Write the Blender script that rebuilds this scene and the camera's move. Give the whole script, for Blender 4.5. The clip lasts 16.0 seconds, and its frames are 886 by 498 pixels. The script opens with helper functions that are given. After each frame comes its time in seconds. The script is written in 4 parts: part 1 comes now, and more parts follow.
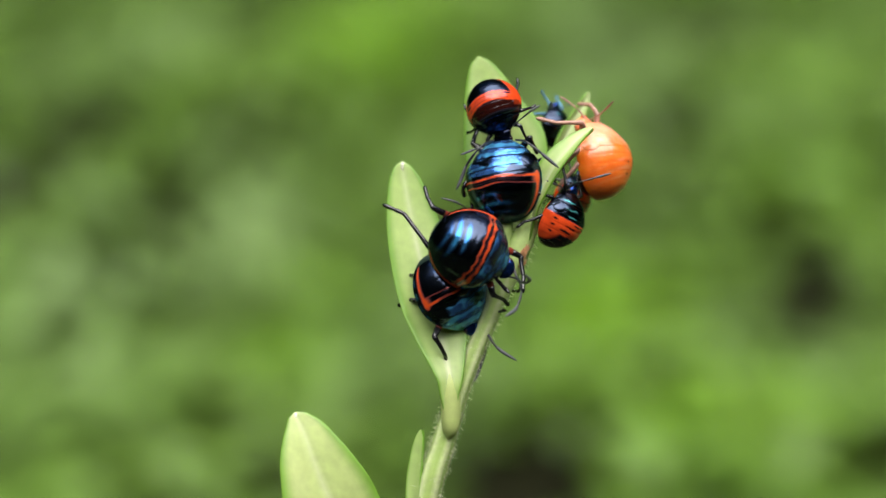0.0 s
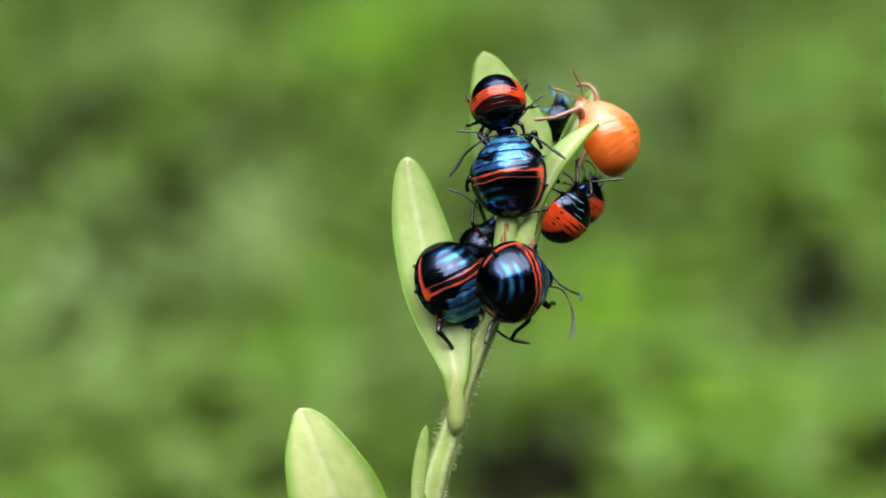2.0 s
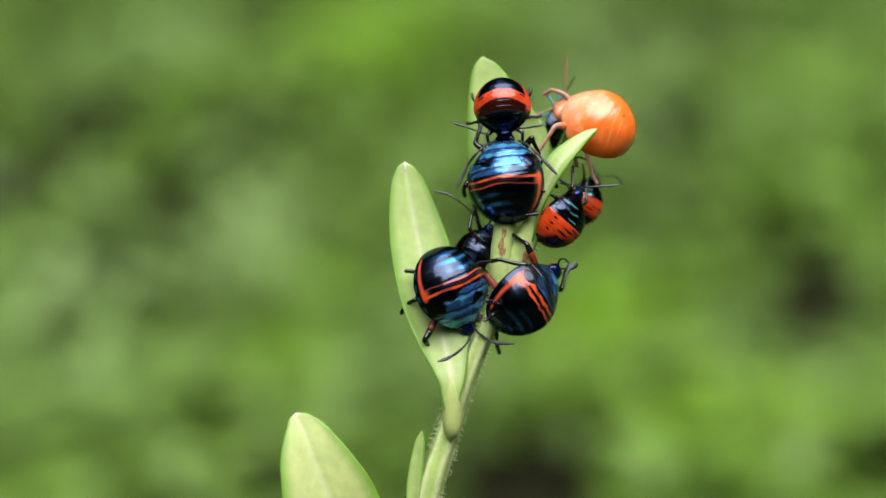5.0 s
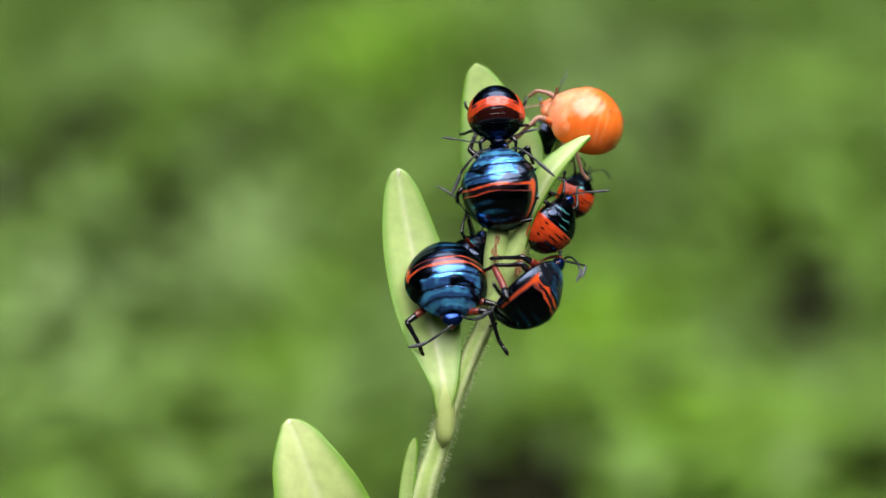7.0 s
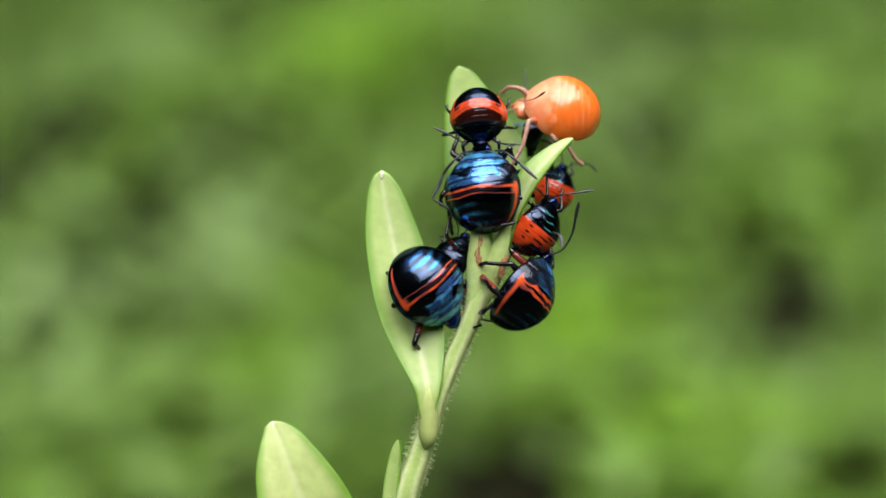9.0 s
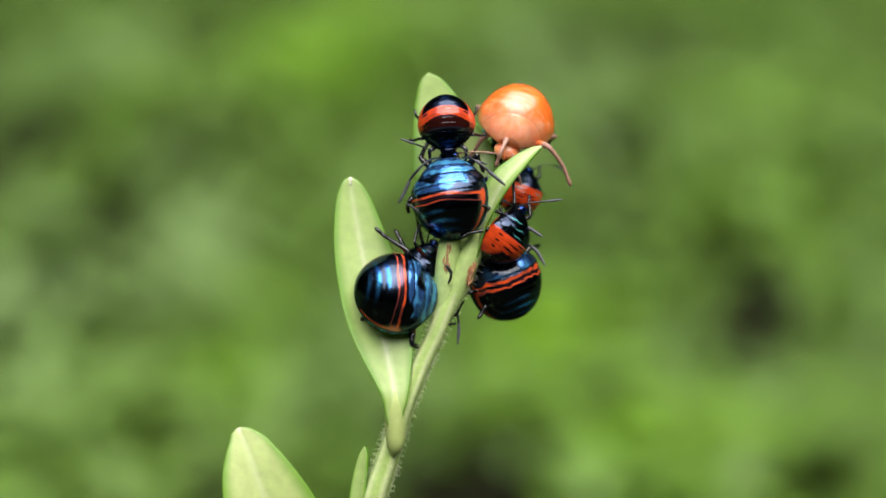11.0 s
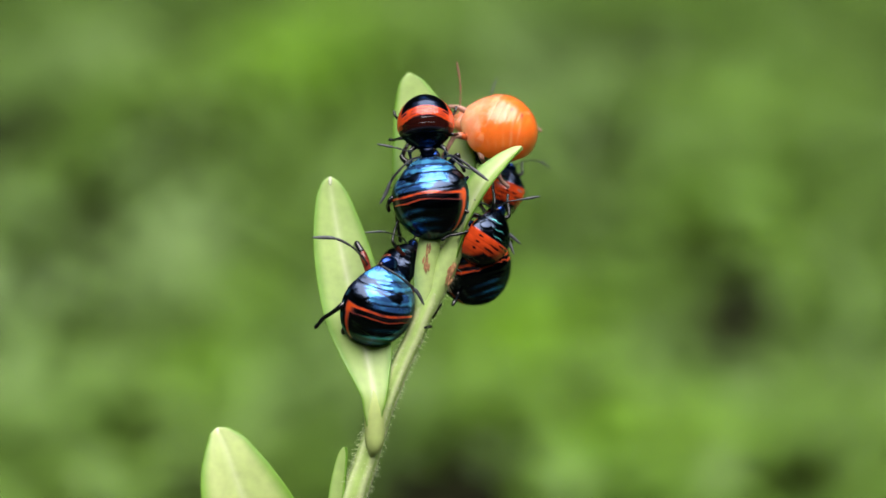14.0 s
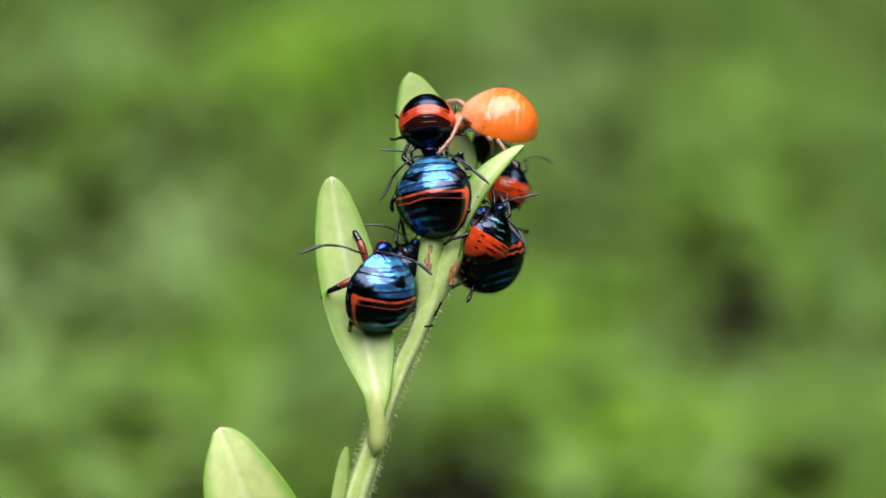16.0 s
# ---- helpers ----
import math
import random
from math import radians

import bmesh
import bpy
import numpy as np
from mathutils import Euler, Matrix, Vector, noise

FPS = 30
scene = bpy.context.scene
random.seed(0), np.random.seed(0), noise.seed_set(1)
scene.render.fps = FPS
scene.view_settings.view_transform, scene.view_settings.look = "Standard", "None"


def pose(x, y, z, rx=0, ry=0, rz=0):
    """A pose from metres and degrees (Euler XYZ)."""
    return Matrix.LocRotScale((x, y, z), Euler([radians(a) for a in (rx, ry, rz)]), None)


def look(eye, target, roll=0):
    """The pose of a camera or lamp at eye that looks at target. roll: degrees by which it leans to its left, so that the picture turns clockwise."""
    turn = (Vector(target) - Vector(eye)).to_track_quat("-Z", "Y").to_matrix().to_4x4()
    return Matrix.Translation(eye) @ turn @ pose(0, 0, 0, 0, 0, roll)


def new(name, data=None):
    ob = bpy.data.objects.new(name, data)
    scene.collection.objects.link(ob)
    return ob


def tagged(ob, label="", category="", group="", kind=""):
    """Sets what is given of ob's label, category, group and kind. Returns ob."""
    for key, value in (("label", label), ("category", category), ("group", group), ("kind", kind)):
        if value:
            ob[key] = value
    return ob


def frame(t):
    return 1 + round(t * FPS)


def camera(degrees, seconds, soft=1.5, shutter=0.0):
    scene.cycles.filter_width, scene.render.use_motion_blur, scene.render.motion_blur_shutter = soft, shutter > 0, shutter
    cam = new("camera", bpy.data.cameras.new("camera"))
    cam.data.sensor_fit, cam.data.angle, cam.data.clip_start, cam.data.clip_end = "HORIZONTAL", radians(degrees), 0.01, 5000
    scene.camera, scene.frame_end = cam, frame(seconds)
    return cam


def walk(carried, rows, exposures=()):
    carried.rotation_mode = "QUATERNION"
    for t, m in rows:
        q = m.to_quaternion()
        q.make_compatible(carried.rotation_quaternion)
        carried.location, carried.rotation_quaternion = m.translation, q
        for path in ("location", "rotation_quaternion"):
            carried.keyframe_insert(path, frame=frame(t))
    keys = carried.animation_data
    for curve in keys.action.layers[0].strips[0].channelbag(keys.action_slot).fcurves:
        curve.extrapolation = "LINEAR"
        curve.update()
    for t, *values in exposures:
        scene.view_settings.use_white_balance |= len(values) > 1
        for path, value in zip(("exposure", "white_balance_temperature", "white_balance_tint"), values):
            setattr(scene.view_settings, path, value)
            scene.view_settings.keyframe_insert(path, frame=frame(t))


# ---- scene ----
# Nymphs of a jewel bug crowd on a young shoot in front of low undergrowth.
# Small things are laid out in millimetres (u right, v up, w towards the lens)
# round the point ORIGIN, in a frame that leans back by TILT degrees.
TILT = 22.0
ORIGIN = Vector((0.0, 0.0, 0.5))
LEAN = Euler((radians(90.0 - TILT), 0.0, 0.0)).to_matrix()
REACH = 0.2041          # lens to ORIGIN


def at(u, v, w=0.0):
    return ORIGIN + LEAN @ Vector((u, v, w)) * 0.001


# ---- camera ----
cam = camera(27.0, 16.0, soft=1.5)
cam.data.dof.use_dof = True
cam.data.dof.focus_distance = REACH - 0.0015
cam.data.dof.aperture_fstop = 9.3


def eye(nearer, pitch, roll, yaw):
    p = at(0, 0, REACH * 1000 - nearer)
    return pose(p.x, p.y, p.z, 90 - TILT + pitch, roll, yaw)


walk(cam, [
    (0, eye(-0.00, 0.000, -0.000, 0.000)),
    (0.5, eye(0.23, -0.014, -0.045, 0.132)),
    (1, eye(0.63, -0.090, 0.067, 0.232)),
    (1.5, eye(0.56, -0.081, -0.047, 0.288)),
    (2, eye(0.51, -0.139, 0.084, 0.139)),
    (2.5, eye(0.54, -0.155, 0.158, 0.130)),
    (3, eye(0.45, -0.182, -0.021, 0.173)),
    (3.5, eye(0.74, -0.092, -0.215, 0.310)),
    (4, eye(0.79, -0.041, -0.269, 0.212)),
    (6.5, eye(0.72, 0.170, -0.369, 0.215)),
    (7, eye(0.96, 0.228, -0.511, 0.055)),
    (7.5, eye(0.49, 0.295, -0.730, 0.048)),
    (8, eye(0.89, 0.308, -0.776, 0.009)),
    (8.5, eye(0.72, 0.273, -0.671, -0.204)),
    (11, eye(0.68, 0.533, -1.397, -1.209)),
    (11.5, eye(0.55, 0.499, -1.337, -1.476)),
    (12, eye(0.64, 0.508, -1.490, -1.540)),
    (12.5, eye(0.92, 0.469, -1.538, -1.684)),
    (13, eye(0.85, 0.503, -1.528, -1.622)),
    (13.5, eye(0.71, 0.518, -1.655, -1.762)),
    (14, eye(0.96, 0.550, -1.786, -1.737)),
    (14.5, eye(0.65, 0.531, -1.650, -1.870)),
    (15, eye(0.76, 0.521, -1.709, -1.805)),
    (15.5, eye(0.85, 0.569, -1.684, -1.711)),
    (16, eye(0.95, 0.536, -1.611, -1.743)),
])

# ---- world and light: bright overcast sky, soft light from above ----
world = bpy.data.worlds.new("sky")
scene.world = world
world.use_nodes = True
wn = world.node_tree.nodes
sky = wn.new("ShaderNodeTexSky")
sky.sky_type, sky.sun_disc = "NISHITA", False
sky.sun_elevation, sky.sun_rotation = radians(72), radians(170)
sky.dust_density, sky.air_density = 4.0, 1.0
wn["Background"].inputs["Strength"].default_value = 0.06
world.node_tree.links.new(sky.outputs[0], wn["Background"].inputs["Color"])

sun = new("sun", bpy.data.lights.new("sun", "SUN"))
sun.data.energy, sun.data.angle, sun.data.color = 2.35, radians(84), (1.0, 0.985, 0.965)
sun.matrix_world = look((0.25, -0.62, 2.9), (0, 0, 0.5))
scene.view_settings.exposure = 1.645


# ---- materials ----
def material(name):
    m = bpy.data.materials.new(name)
    m.use_nodes = True
    return m, m.node_tree.nodes, m.node_tree.links, m.node_tree.nodes["Principled BSDF"]


def noise_node(n, l, scale, detail=3.0, coords="Object"):
    c = n.new("ShaderNodeTexCoord")
    t = n.new("ShaderNodeTexNoise")
    t.inputs["Scale"].default_value, t.inputs["Detail"].default_value = scale, detail
    l.new(c.outputs[coords], t.inputs["Vector"])
    return t


def ramp_node(n, l, fac, stops):
    r = n.new("ShaderNodeValToRGB")
    while len(r.color_ramp.elements) < len(stops):
        r.color_ramp.elements.new(0.5)
    for e, (p, c) in zip(r.color_ramp.elements, stops):
        e.position, e.color = p, (*c, 1)
    l.new(fac, r.inputs[0])
    return r


def mixed(n, l, a, b, amount=1.0, kind="MULTIPLY"):
    x = n.new("ShaderNodeMix")
    x.data_type, x.blend_type = "RGBA", kind
    x.inputs["Factor"].default_value = amount
    l.new(a, x.inputs["A"])
    l.new(b, x.inputs["B"])
    return x.outputs["Result"]


def bumped(n, l, bsdf, height, strength, distance):
    b = n.new("ShaderNodeBump")
    b.inputs["Strength"].default_value, b.inputs["Distance"].default_value = strength, distance
    l.new(height, b.inputs["Height"])
    l.new(b.outputs[0], bsdf.inputs["Normal"])


def shell_material(name):
    """Cuticle under a clear glossy layer: the markings come from the mesh's tint, its alpha is the metallic sheen."""
    m, n, l, p = material(name)
    a = n.new("ShaderNodeAttribute")
    a.attribute_name = "tint"
    t = noise_node(n, l, 1400, 4)
    r = ramp_node(n, l, t.outputs["Fac"], [(0.25, (0.8, 0.8, 0.82)), (0.75, (1.12, 1.1, 1.08))])
    l.new(mixed(n, l, a.outputs["Color"], r.outputs["Color"]), p.inputs["Base Color"])
    l.new(a.outputs["Alpha"], p.inputs["Metallic"])
    # the metallic plates scatter more than the black between them
    t2 = noise_node(n, l, 420, 3)
    q = ramp_node(n, l, t2.outputs["Fac"], [(0.3, (0.75,) * 3), (0.8, (1.4,) * 3)])
    k = n.new("ShaderNodeMath")
    k.operation = "MULTIPLY_ADD"
    k.inputs[1].default_value, k.inputs[2].default_value = 0.10, 0.10
    l.new(a.outputs["Alpha"], k.inputs[0])
    k2 = n.new("ShaderNodeMath")
    k2.operation = "MULTIPLY"
    l.new(k.outputs[0], k2.inputs[0])
    l.new(q.outputs["Color"], k2.inputs[1])
    l.new(k2.outputs[0], p.inputs["Roughness"])
    p.inputs["Coat Weight"].default_value, p.inputs["Coat Roughness"].default_value, p.inputs["Coat IOR"].default_value = 0.16, 0.06, 1.5
    p.inputs["Specular IOR Level"].default_value = 0.9
    p.inputs["Specular Tint"].default_value = (0.38, 0.42, 0.46, 1)
    v = n.new("ShaderNodeTexVoronoi")
    v.inputs["Scale"].default_value = 3600
    c = n.new("ShaderNodeTexCoord")
    l.new(c.outputs["Object"], v.inputs["Vector"])
    # fine cross wrinkles, wavy and uneven
    wv = n.new("ShaderNodeTexWave")
    wv.bands_direction = "Y"
    wv.inputs["Scale"].default_value, wv.inputs["Distortion"].default_value = 520, 5.0
    wv.inputs["Detail"].default_value, wv.inputs["Detail Scale"].default_value = 2.0, 0.6
    l.new(c.outputs["Object"], wv.inputs["Vector"])
    first = n.new("ShaderNodeBump")
    first.inputs["Strength"].default_value, first.inputs["Distance"].default_value = 0.07, 0.00005
    l.new(wv.outputs["Fac"], first.inputs["Height"])
    second = n.new("ShaderNodeBump")
    second.inputs["Strength"].default_value, second.inputs["Distance"].default_value = 0.06, 0.00006
    l.new(v.outputs["Distance"], second.inputs["Height"])
    l.new(first.outputs[0], second.inputs["Normal"])
    l.new(second.outputs[0], p.inputs["Normal"])
    l.new(second.outputs[0], p.inputs["Coat Normal"])
    return m


def soft_shell_material():
    m, n, l, p = material("teneral_cuticle")
    a = n.new("ShaderNodeAttribute")
    a.attribute_name = "tint"
    t = noise_node(n, l, 500, 4)
    r = ramp_node(n, l, t.outputs["Fac"], [(0.3, (0.86, 0.8, 0.75)), (0.75, (1.08, 1.1, 1.12))])
    l.new(mixed(n, l, a.outputs["Color"], r.outputs["Color"]), p.inputs["Base Color"])
    p.inputs["Roughness"].default_value = 0.3
    p.inputs["Specular IOR Level"].default_value = 0.5
    p.inputs["Coat Weight"].default_value, p.inputs["Coat Roughness"].default_value = 0.85, 0.08
    p.inputs["Subsurface Weight"].default_value = 0.35
    p.inputs["Subsurface Radius"].default_value = (1.0, 0.35, 0.1)
    p.inputs["Subsurface Scale"].default_value = 0.0012
    t2 = noise_node(n, l, 420, 3)
    bumped(n, l, p, t2.outputs["Fac"], 0.35, 0.0004)
    return m


def plain_material(name, colour, rough, metal=0.0, scale=1200, spread=0.35, coat=0.0):
    m, n, l, p = material(name)
    t = noise_node(n, l, scale, 4)
    lo, hi = tuple(c * (1 - spread) for c in colour), tuple(min(1, c * (1 + spread)) for c in colour)
    r = ramp_node(n, l, t.outputs["Fac"], [(0.3, lo), (0.7, hi)])
    l.new(r.outputs["Color"], p.inputs["Base Color"])
    p.inputs["Roughness"].default_value, p.inputs["Metallic"].default_value = rough, metal
    p.inputs["Coat Weight"].default_value = coat
    p.inputs["Specular IOR Level"].default_value = 0.6
    bumped(n, l, p, t.outputs["Fac"], 0.3, 0.00008)
    return m


def leaf_material(name, grain, rough, see_through, spread=0.2, bump=0.00012):
    """Leaf tissue: tint from the mesh, mottled at two scales, some light passing through."""
    m, n, l, p = material(name)
    a = n.new("ShaderNodeAttribute")
    a.attribute_name = "tint"
    t, t2 = noise_node(n, l, grain, 4), noise_node(n, l, grain * 0.14, 2)
    r = ramp_node(n, l, t.outputs["Fac"], [(0.3, (1 - spread,) * 3), (0.7, (1 + spread * 0.4, 1 + spread * 0.4, 1.0))])
    r2 = ramp_node(n, l, t2.outputs["Fac"], [(0.3, (0.9, 0.93, 0.8)), (0.7, (1.06, 1.03, 1.0))])
    colour = mixed(n, l, mixed(n, l, a.outputs["Color"], r.outputs["Color"]), r2.outputs["Color"])
    l.new(colour, p.inputs["Base Color"])
    p.inputs["Roughness"].default_value = rough
    bumped(n, l, p, t.outputs["Fac"], 0.35, bump)
    tr = n.new("ShaderNodeBsdfTranslucent")
    l.new(colour, tr.inputs["Color"])
    mx = n.new("ShaderNodeMixShader")
    mx.inputs[0].default_value = see_through
    l.new(p.outputs[0], mx.inputs[1])
    l.new(tr.outputs[0], mx.inputs[2])
    l.new(mx.outputs[0], n["Material Output"].inputs["Surface"])
    return m


SHELL = shell_material("glossy_cuticle")
SOFT = soft_shell_material()
LEG = plain_material("black_leg_cuticle", (0.005, 0.005, 0.007), 0.2, 0.0, 2500, 0.5, 0.12)
LEG_RED = plain_material("red_brown_leg_cuticle", (0.16, 0.018, 0.008), 0.3, 0.0, 2500, 0.4, 0.12)
LEG_BLUE = plain_material("steel_blue_leg_cuticle", (0.05, 0.16, 0.28), 0.3, 0.7, 2500, 0.5, 0.12)
LEG_SOFT = plain_material("pink_orange_leg_cuticle", (0.62, 0.13, 0.035), 0.35, 0.0, 2000, 0.25)
LEG_PALE = plain_material("greyish_pink_cuticle", (0.36, 0.19, 0.14), 0.4, 0.0, 2000, 0.3)
FEELER = plain_material("dark_grey_feeler", (0.012, 0.013, 0.016), 0.4, 0.0, 2500, 0.5)
FEELER_TIP = plain_material("grey_feeler_tip", (0.06, 0.065, 0.075), 0.6, 0.0, 2500, 0.4)
EYE = plain_material("dark_red_eye", (0.03, 0.006, 0.005), 0.25, 0.0, 3000, 0.2, 0.2)
LEAF = leaf_material("young_leaf", 900, 0.38, 0.30, 0.1)
STEM = leaf_material("young_stem", 1500, 0.5, 0.12, 0.12, 0.00012)
HAIR = plain_material("pale_plant_hair", (0.74, 0.76, 0.58), 0.6, 0.0, 3000, 0.15)
FUZZ = leaf_material("clear_plant_hair", 3000, 0.5, 0.75, 0.05, 0.0)
SCAR = plain_material("brown_leaf_scar", (0.34, 0.17, 0.07), 0.7, 0.0, 2500, 0.5)
HERB = leaf_material("undergrowth_leaf", 60, 0.5, 0.28, 0.25, 0.002)


def soil_material():
    m, n, l, p = material("dark_soil")
    t, t2 = noise_node(n, l, 9, 6), noise_node(n, l, 90, 5)
    r = ramp_node(n, l, t.outputs["Fac"], [(0.35, (0.009, 0.008, 0.005)), (0.65, (0.015, 0.017, 0.007))])
    r2 = ramp_node(n, l, t2.outputs["Fac"], [(0.3, (0.6, 0.6, 0.6)), (0.7, (1.3, 1.25, 1.1))])
    l.new(mixed(n, l, r.outputs["Color"], r2.outputs["Color"]), p.inputs["Base Color"])
    p.inputs["Roughness"].default_value, p.inputs["Specular IOR Level"].default_value = 0.95, 0.05
    bumped(n, l, p, t2.outputs["Fac"], 0.8, 0.02)
    return m


def sky_screen_material():
    m, n, l, p = material("sky_screen_foliage")
    t, t2 = noise_node(n, l, 3, 6), noise_node(n, l, 35, 5)
    # kept very dark so the shells reflect little of this added ring
    r = ramp_node(n, l, t.outputs["Fac"], [(0.35, (0.006, 0.013, 0.004)), (0.7, (0.03, 0.05, 0.012))])
    r2 = ramp_node(n, l, t2.outputs["Fac"], [(0.35, (0.3, 0.3, 0.3)), (0.65, (1.3, 1.3, 1.2))])
    l.new(mixed(n, l, r.outputs["Color"], r2.outputs["Color"]), p.inputs["Base Color"])
    p.inputs["Roughness"].default_value = 0.8
    bumped(n, l, p, t2.outputs["Fac"], 1.0, 0.1)
    return m


SOIL, SKY_SCREEN = soil_material(), sky_screen_material()


# ---- mesh tools ----
def mesh_from(verts, faces, mat, tint=None, smooth=True, name="mesh"):
    me = bpy.data.meshes.new(name)
    me.from_pydata([tuple(v) for v in verts], [], [tuple(f) for f in faces])
    me.materials.append(mat)
    if smooth:
        me.polygons.foreach_set("use_smooth", [True] * len(me.polygons))
    if tint is not None:
        a = me.color_attributes.new("tint", "FLOAT_COLOR", "POINT")
        a.data.foreach_set("color", np.asarray(tint, dtype=np.float32).ravel())
    me.update()
    return me


def part(name, me, parent, label="", kind=""):
    ob = new(name, me)
    ob.parent = parent
    return tagged(ob, label, kind=kind)


def thing(name, label, category, m, group=""):
    ob = new(name)
    ob.empty_display_size = 0.004
    ob.matrix_basis = m
    return tagged(ob, label, category, group)


def spline(points, n):
    """A smooth curve through the points, n samples evenly spread."""
    p = np.array(points, float)
    if len(p) == 2:
        s = np.linspace(0, 1, n)[:, None]
        return p[0] * (1 - s) + p[1] * s
    q = np.vstack([2 * p[0] - p[1], p, 2 * p[-1] - p[-2]])
    d = np.concatenate([[0], np.cumsum(np.linalg.norm(np.diff(p[:, :3], axis=0), axis=1))])
    out = []
    for s in np.linspace(0, d[-1], n):
        i = min(int(np.searchsorted(d, s, "right")) - 1, len(p) - 2)
        f = (s - d[i]) / max(d[i + 1] - d[i], 1e-9)
        a, b, c, e = q[i], q[i + 1], q[i + 2], q[i + 3]
        out.append(0.5 * (2 * b + (c - a) * f + (2 * a - 5 * b + 4 * c - e) * f * f + (3 * b - a - 3 * c + e) * f ** 3))
    return np.array(out)


def tube(points, radii, steps=14, sides=9, smooth_path=True):
    """Vertices and faces of a tapered, round-ended tube, in the points' own unit."""
    rows = np.hstack([np.array(points, float), np.array(radii, float)[:, None]])
    path = spline(rows, steps) if smooth_path else rows
    c, r = path[:, :3], np.maximum(path[:, 3], 1e-4)
    t = np.gradient(c, axis=0)
    t /= np.linalg.norm(t, axis=1)[:, None] + 1e-12
    ref = np.array([0.31, 0.52, 0.79])
    verts, faces = [], []
    c = np.vstack([c[0] - t[0] * r[0] * 0.7, c, c[-1] + t[-1] * r[-1] * 0.7])
    r = np.concatenate([[r[0] * 0.35], r, [r[-1] * 0.35]])
    t = np.vstack([t[0], t, t[-1]])
    for k in range(len(c)):
        a = np.cross(t[k], ref)
        a /= np.linalg.norm(a) + 1e-12
        b = np.cross(t[k], a)
        for j in range(sides):
            h = 2 * math.pi * j / sides
            verts.append(c[k] + r[k] * (math.cos(h) * a + math.sin(h) * b))
    for k in range(len(c) - 1):
        for j in range(sides):
            i, i2 = k * sides + j, k * sides + (j + 1) % sides
            faces.append((i, i2, i2 + sides, i + sides))
    faces.append(tuple(range(sides))[::-1])
    faces.append(tuple(range((len(c) - 1) * sides, len(c) * sides)))
    return np.array(verts), faces


def joined(pieces):
    verts, faces, n = [], [], 0
    for v, f in pieces:
        verts.append(v)
        faces += [tuple(i + n for i in q) for q in f]
        n += len(v)
    return np.vstack(verts), faces


def world_mm(v):
    """Layout millimetres to metres in the plant's own space (its base is ORIGIN, leaning like the layout)."""
    return np.asarray(v, float) * 0.001


def smooth01(x, a, b):
    t = np.clip((x - a) / (b - a), 0, 1)
    return t * t * (3 - 2 * t)


# ---- ground and surroundings ----
def ground():
    n, rings = 96, [0.0, 0.5, 1.0, 1.6, 2.4, 3.5, 5, 8, 14, 30, 80, 250, 900]
    verts, faces = [(0, 0, 0)], []
    for k, r in enumerate(rings[1:]):
        for j in range(n):
            a = 2 * math.pi * j / n
            x, y = r * math.cos(a), r * math.sin(a)
            verts.append((x, y, 0.03 * noise.noise((x * 1.3, y * 1.3, 2.0)) if r < 20 else 0))
    for j in range(n):
        faces.append((0, 1 + j, 1 + (j + 1) % n))
    for k in range(len(rings) - 2):
        for j in range(n):
            a, b = 1 + k * n + j, 1 + k * n + (j + 1) % n
            faces.append((a, a + n, b + n, b))
    ob = new("ground", mesh_from(verts, faces, SOIL))
    tagged(ob, "dark damp soil under low green plants", "ground", kind="structure")


def sky_screen_point(a, f):
    """A point on the added ring of shrubs at angle a, f from foot to crown."""
    ca, sa = math.cos(a), math.sin(a)
    lump = 0.5 * noise.noise((ca * 5, sa * 5, f * 4)) + 0.25 * noise.noise((ca * 14, sa * 14, f * 10))
    tall = 5.0 + 1.8 * noise.noise((ca * 2.6, sa * 2.6, 9.0)) + 0.9 * noise.noise((ca * 8, sa * 8, 4.0))
    r = 4.6 - 0.55 * math.sin(math.pi * min(1, f * 1.1)) - 0.7 * lump + 0.9 * max(0, f - 0.75) ** 1.5
    return r * ca, r * sa, -0.1 + f * tall


def leaf_mesh(c, size, turn, tip, col, mat, wide=1.0):
    """Many small bent leaves in one mesh: centres, sizes, headings, tilts and colours are arrays."""
    n = len(c)
    d = np.stack([np.cos(turn) * np.cos(tip), np.sin(turn) * np.cos(tip), np.sin(tip)], 1)
    s = np.stack([-np.sin(turn), np.cos(turn), np.zeros(n)], 1)
    up = np.cross(d, s)
    pts = []
    for a, b, h in ((-1, 0, -0.12), (-0.25, -0.52, 0.06), (-0.25, 0.52, 0.06), (0.3, -0.42, 0.0), (0.3, 0.42, 0.0), (1, 0, -0.25)):
        pts.append(c + (d * a + s * b * wide + up * h) * size[:, None])
    verts = np.stack(pts, 1).reshape(-1, 3)
    i = np.arange(n)[:, None] * 6
    tri = np.concatenate([i + np.array([0, 1, 2]), i + np.array([3, 5, 4])], 0)
    quad = i + np.array([1, 3, 4, 2])
    tint = np.repeat(np.hstack([np.clip(col, 0.004, 0.6), np.ones((n, 1))]), 6, axis=0)
    return mesh_from(verts, [tuple(t) for t in tri.tolist()] + [tuple(q) for q in quad.tolist()], mat, tint)


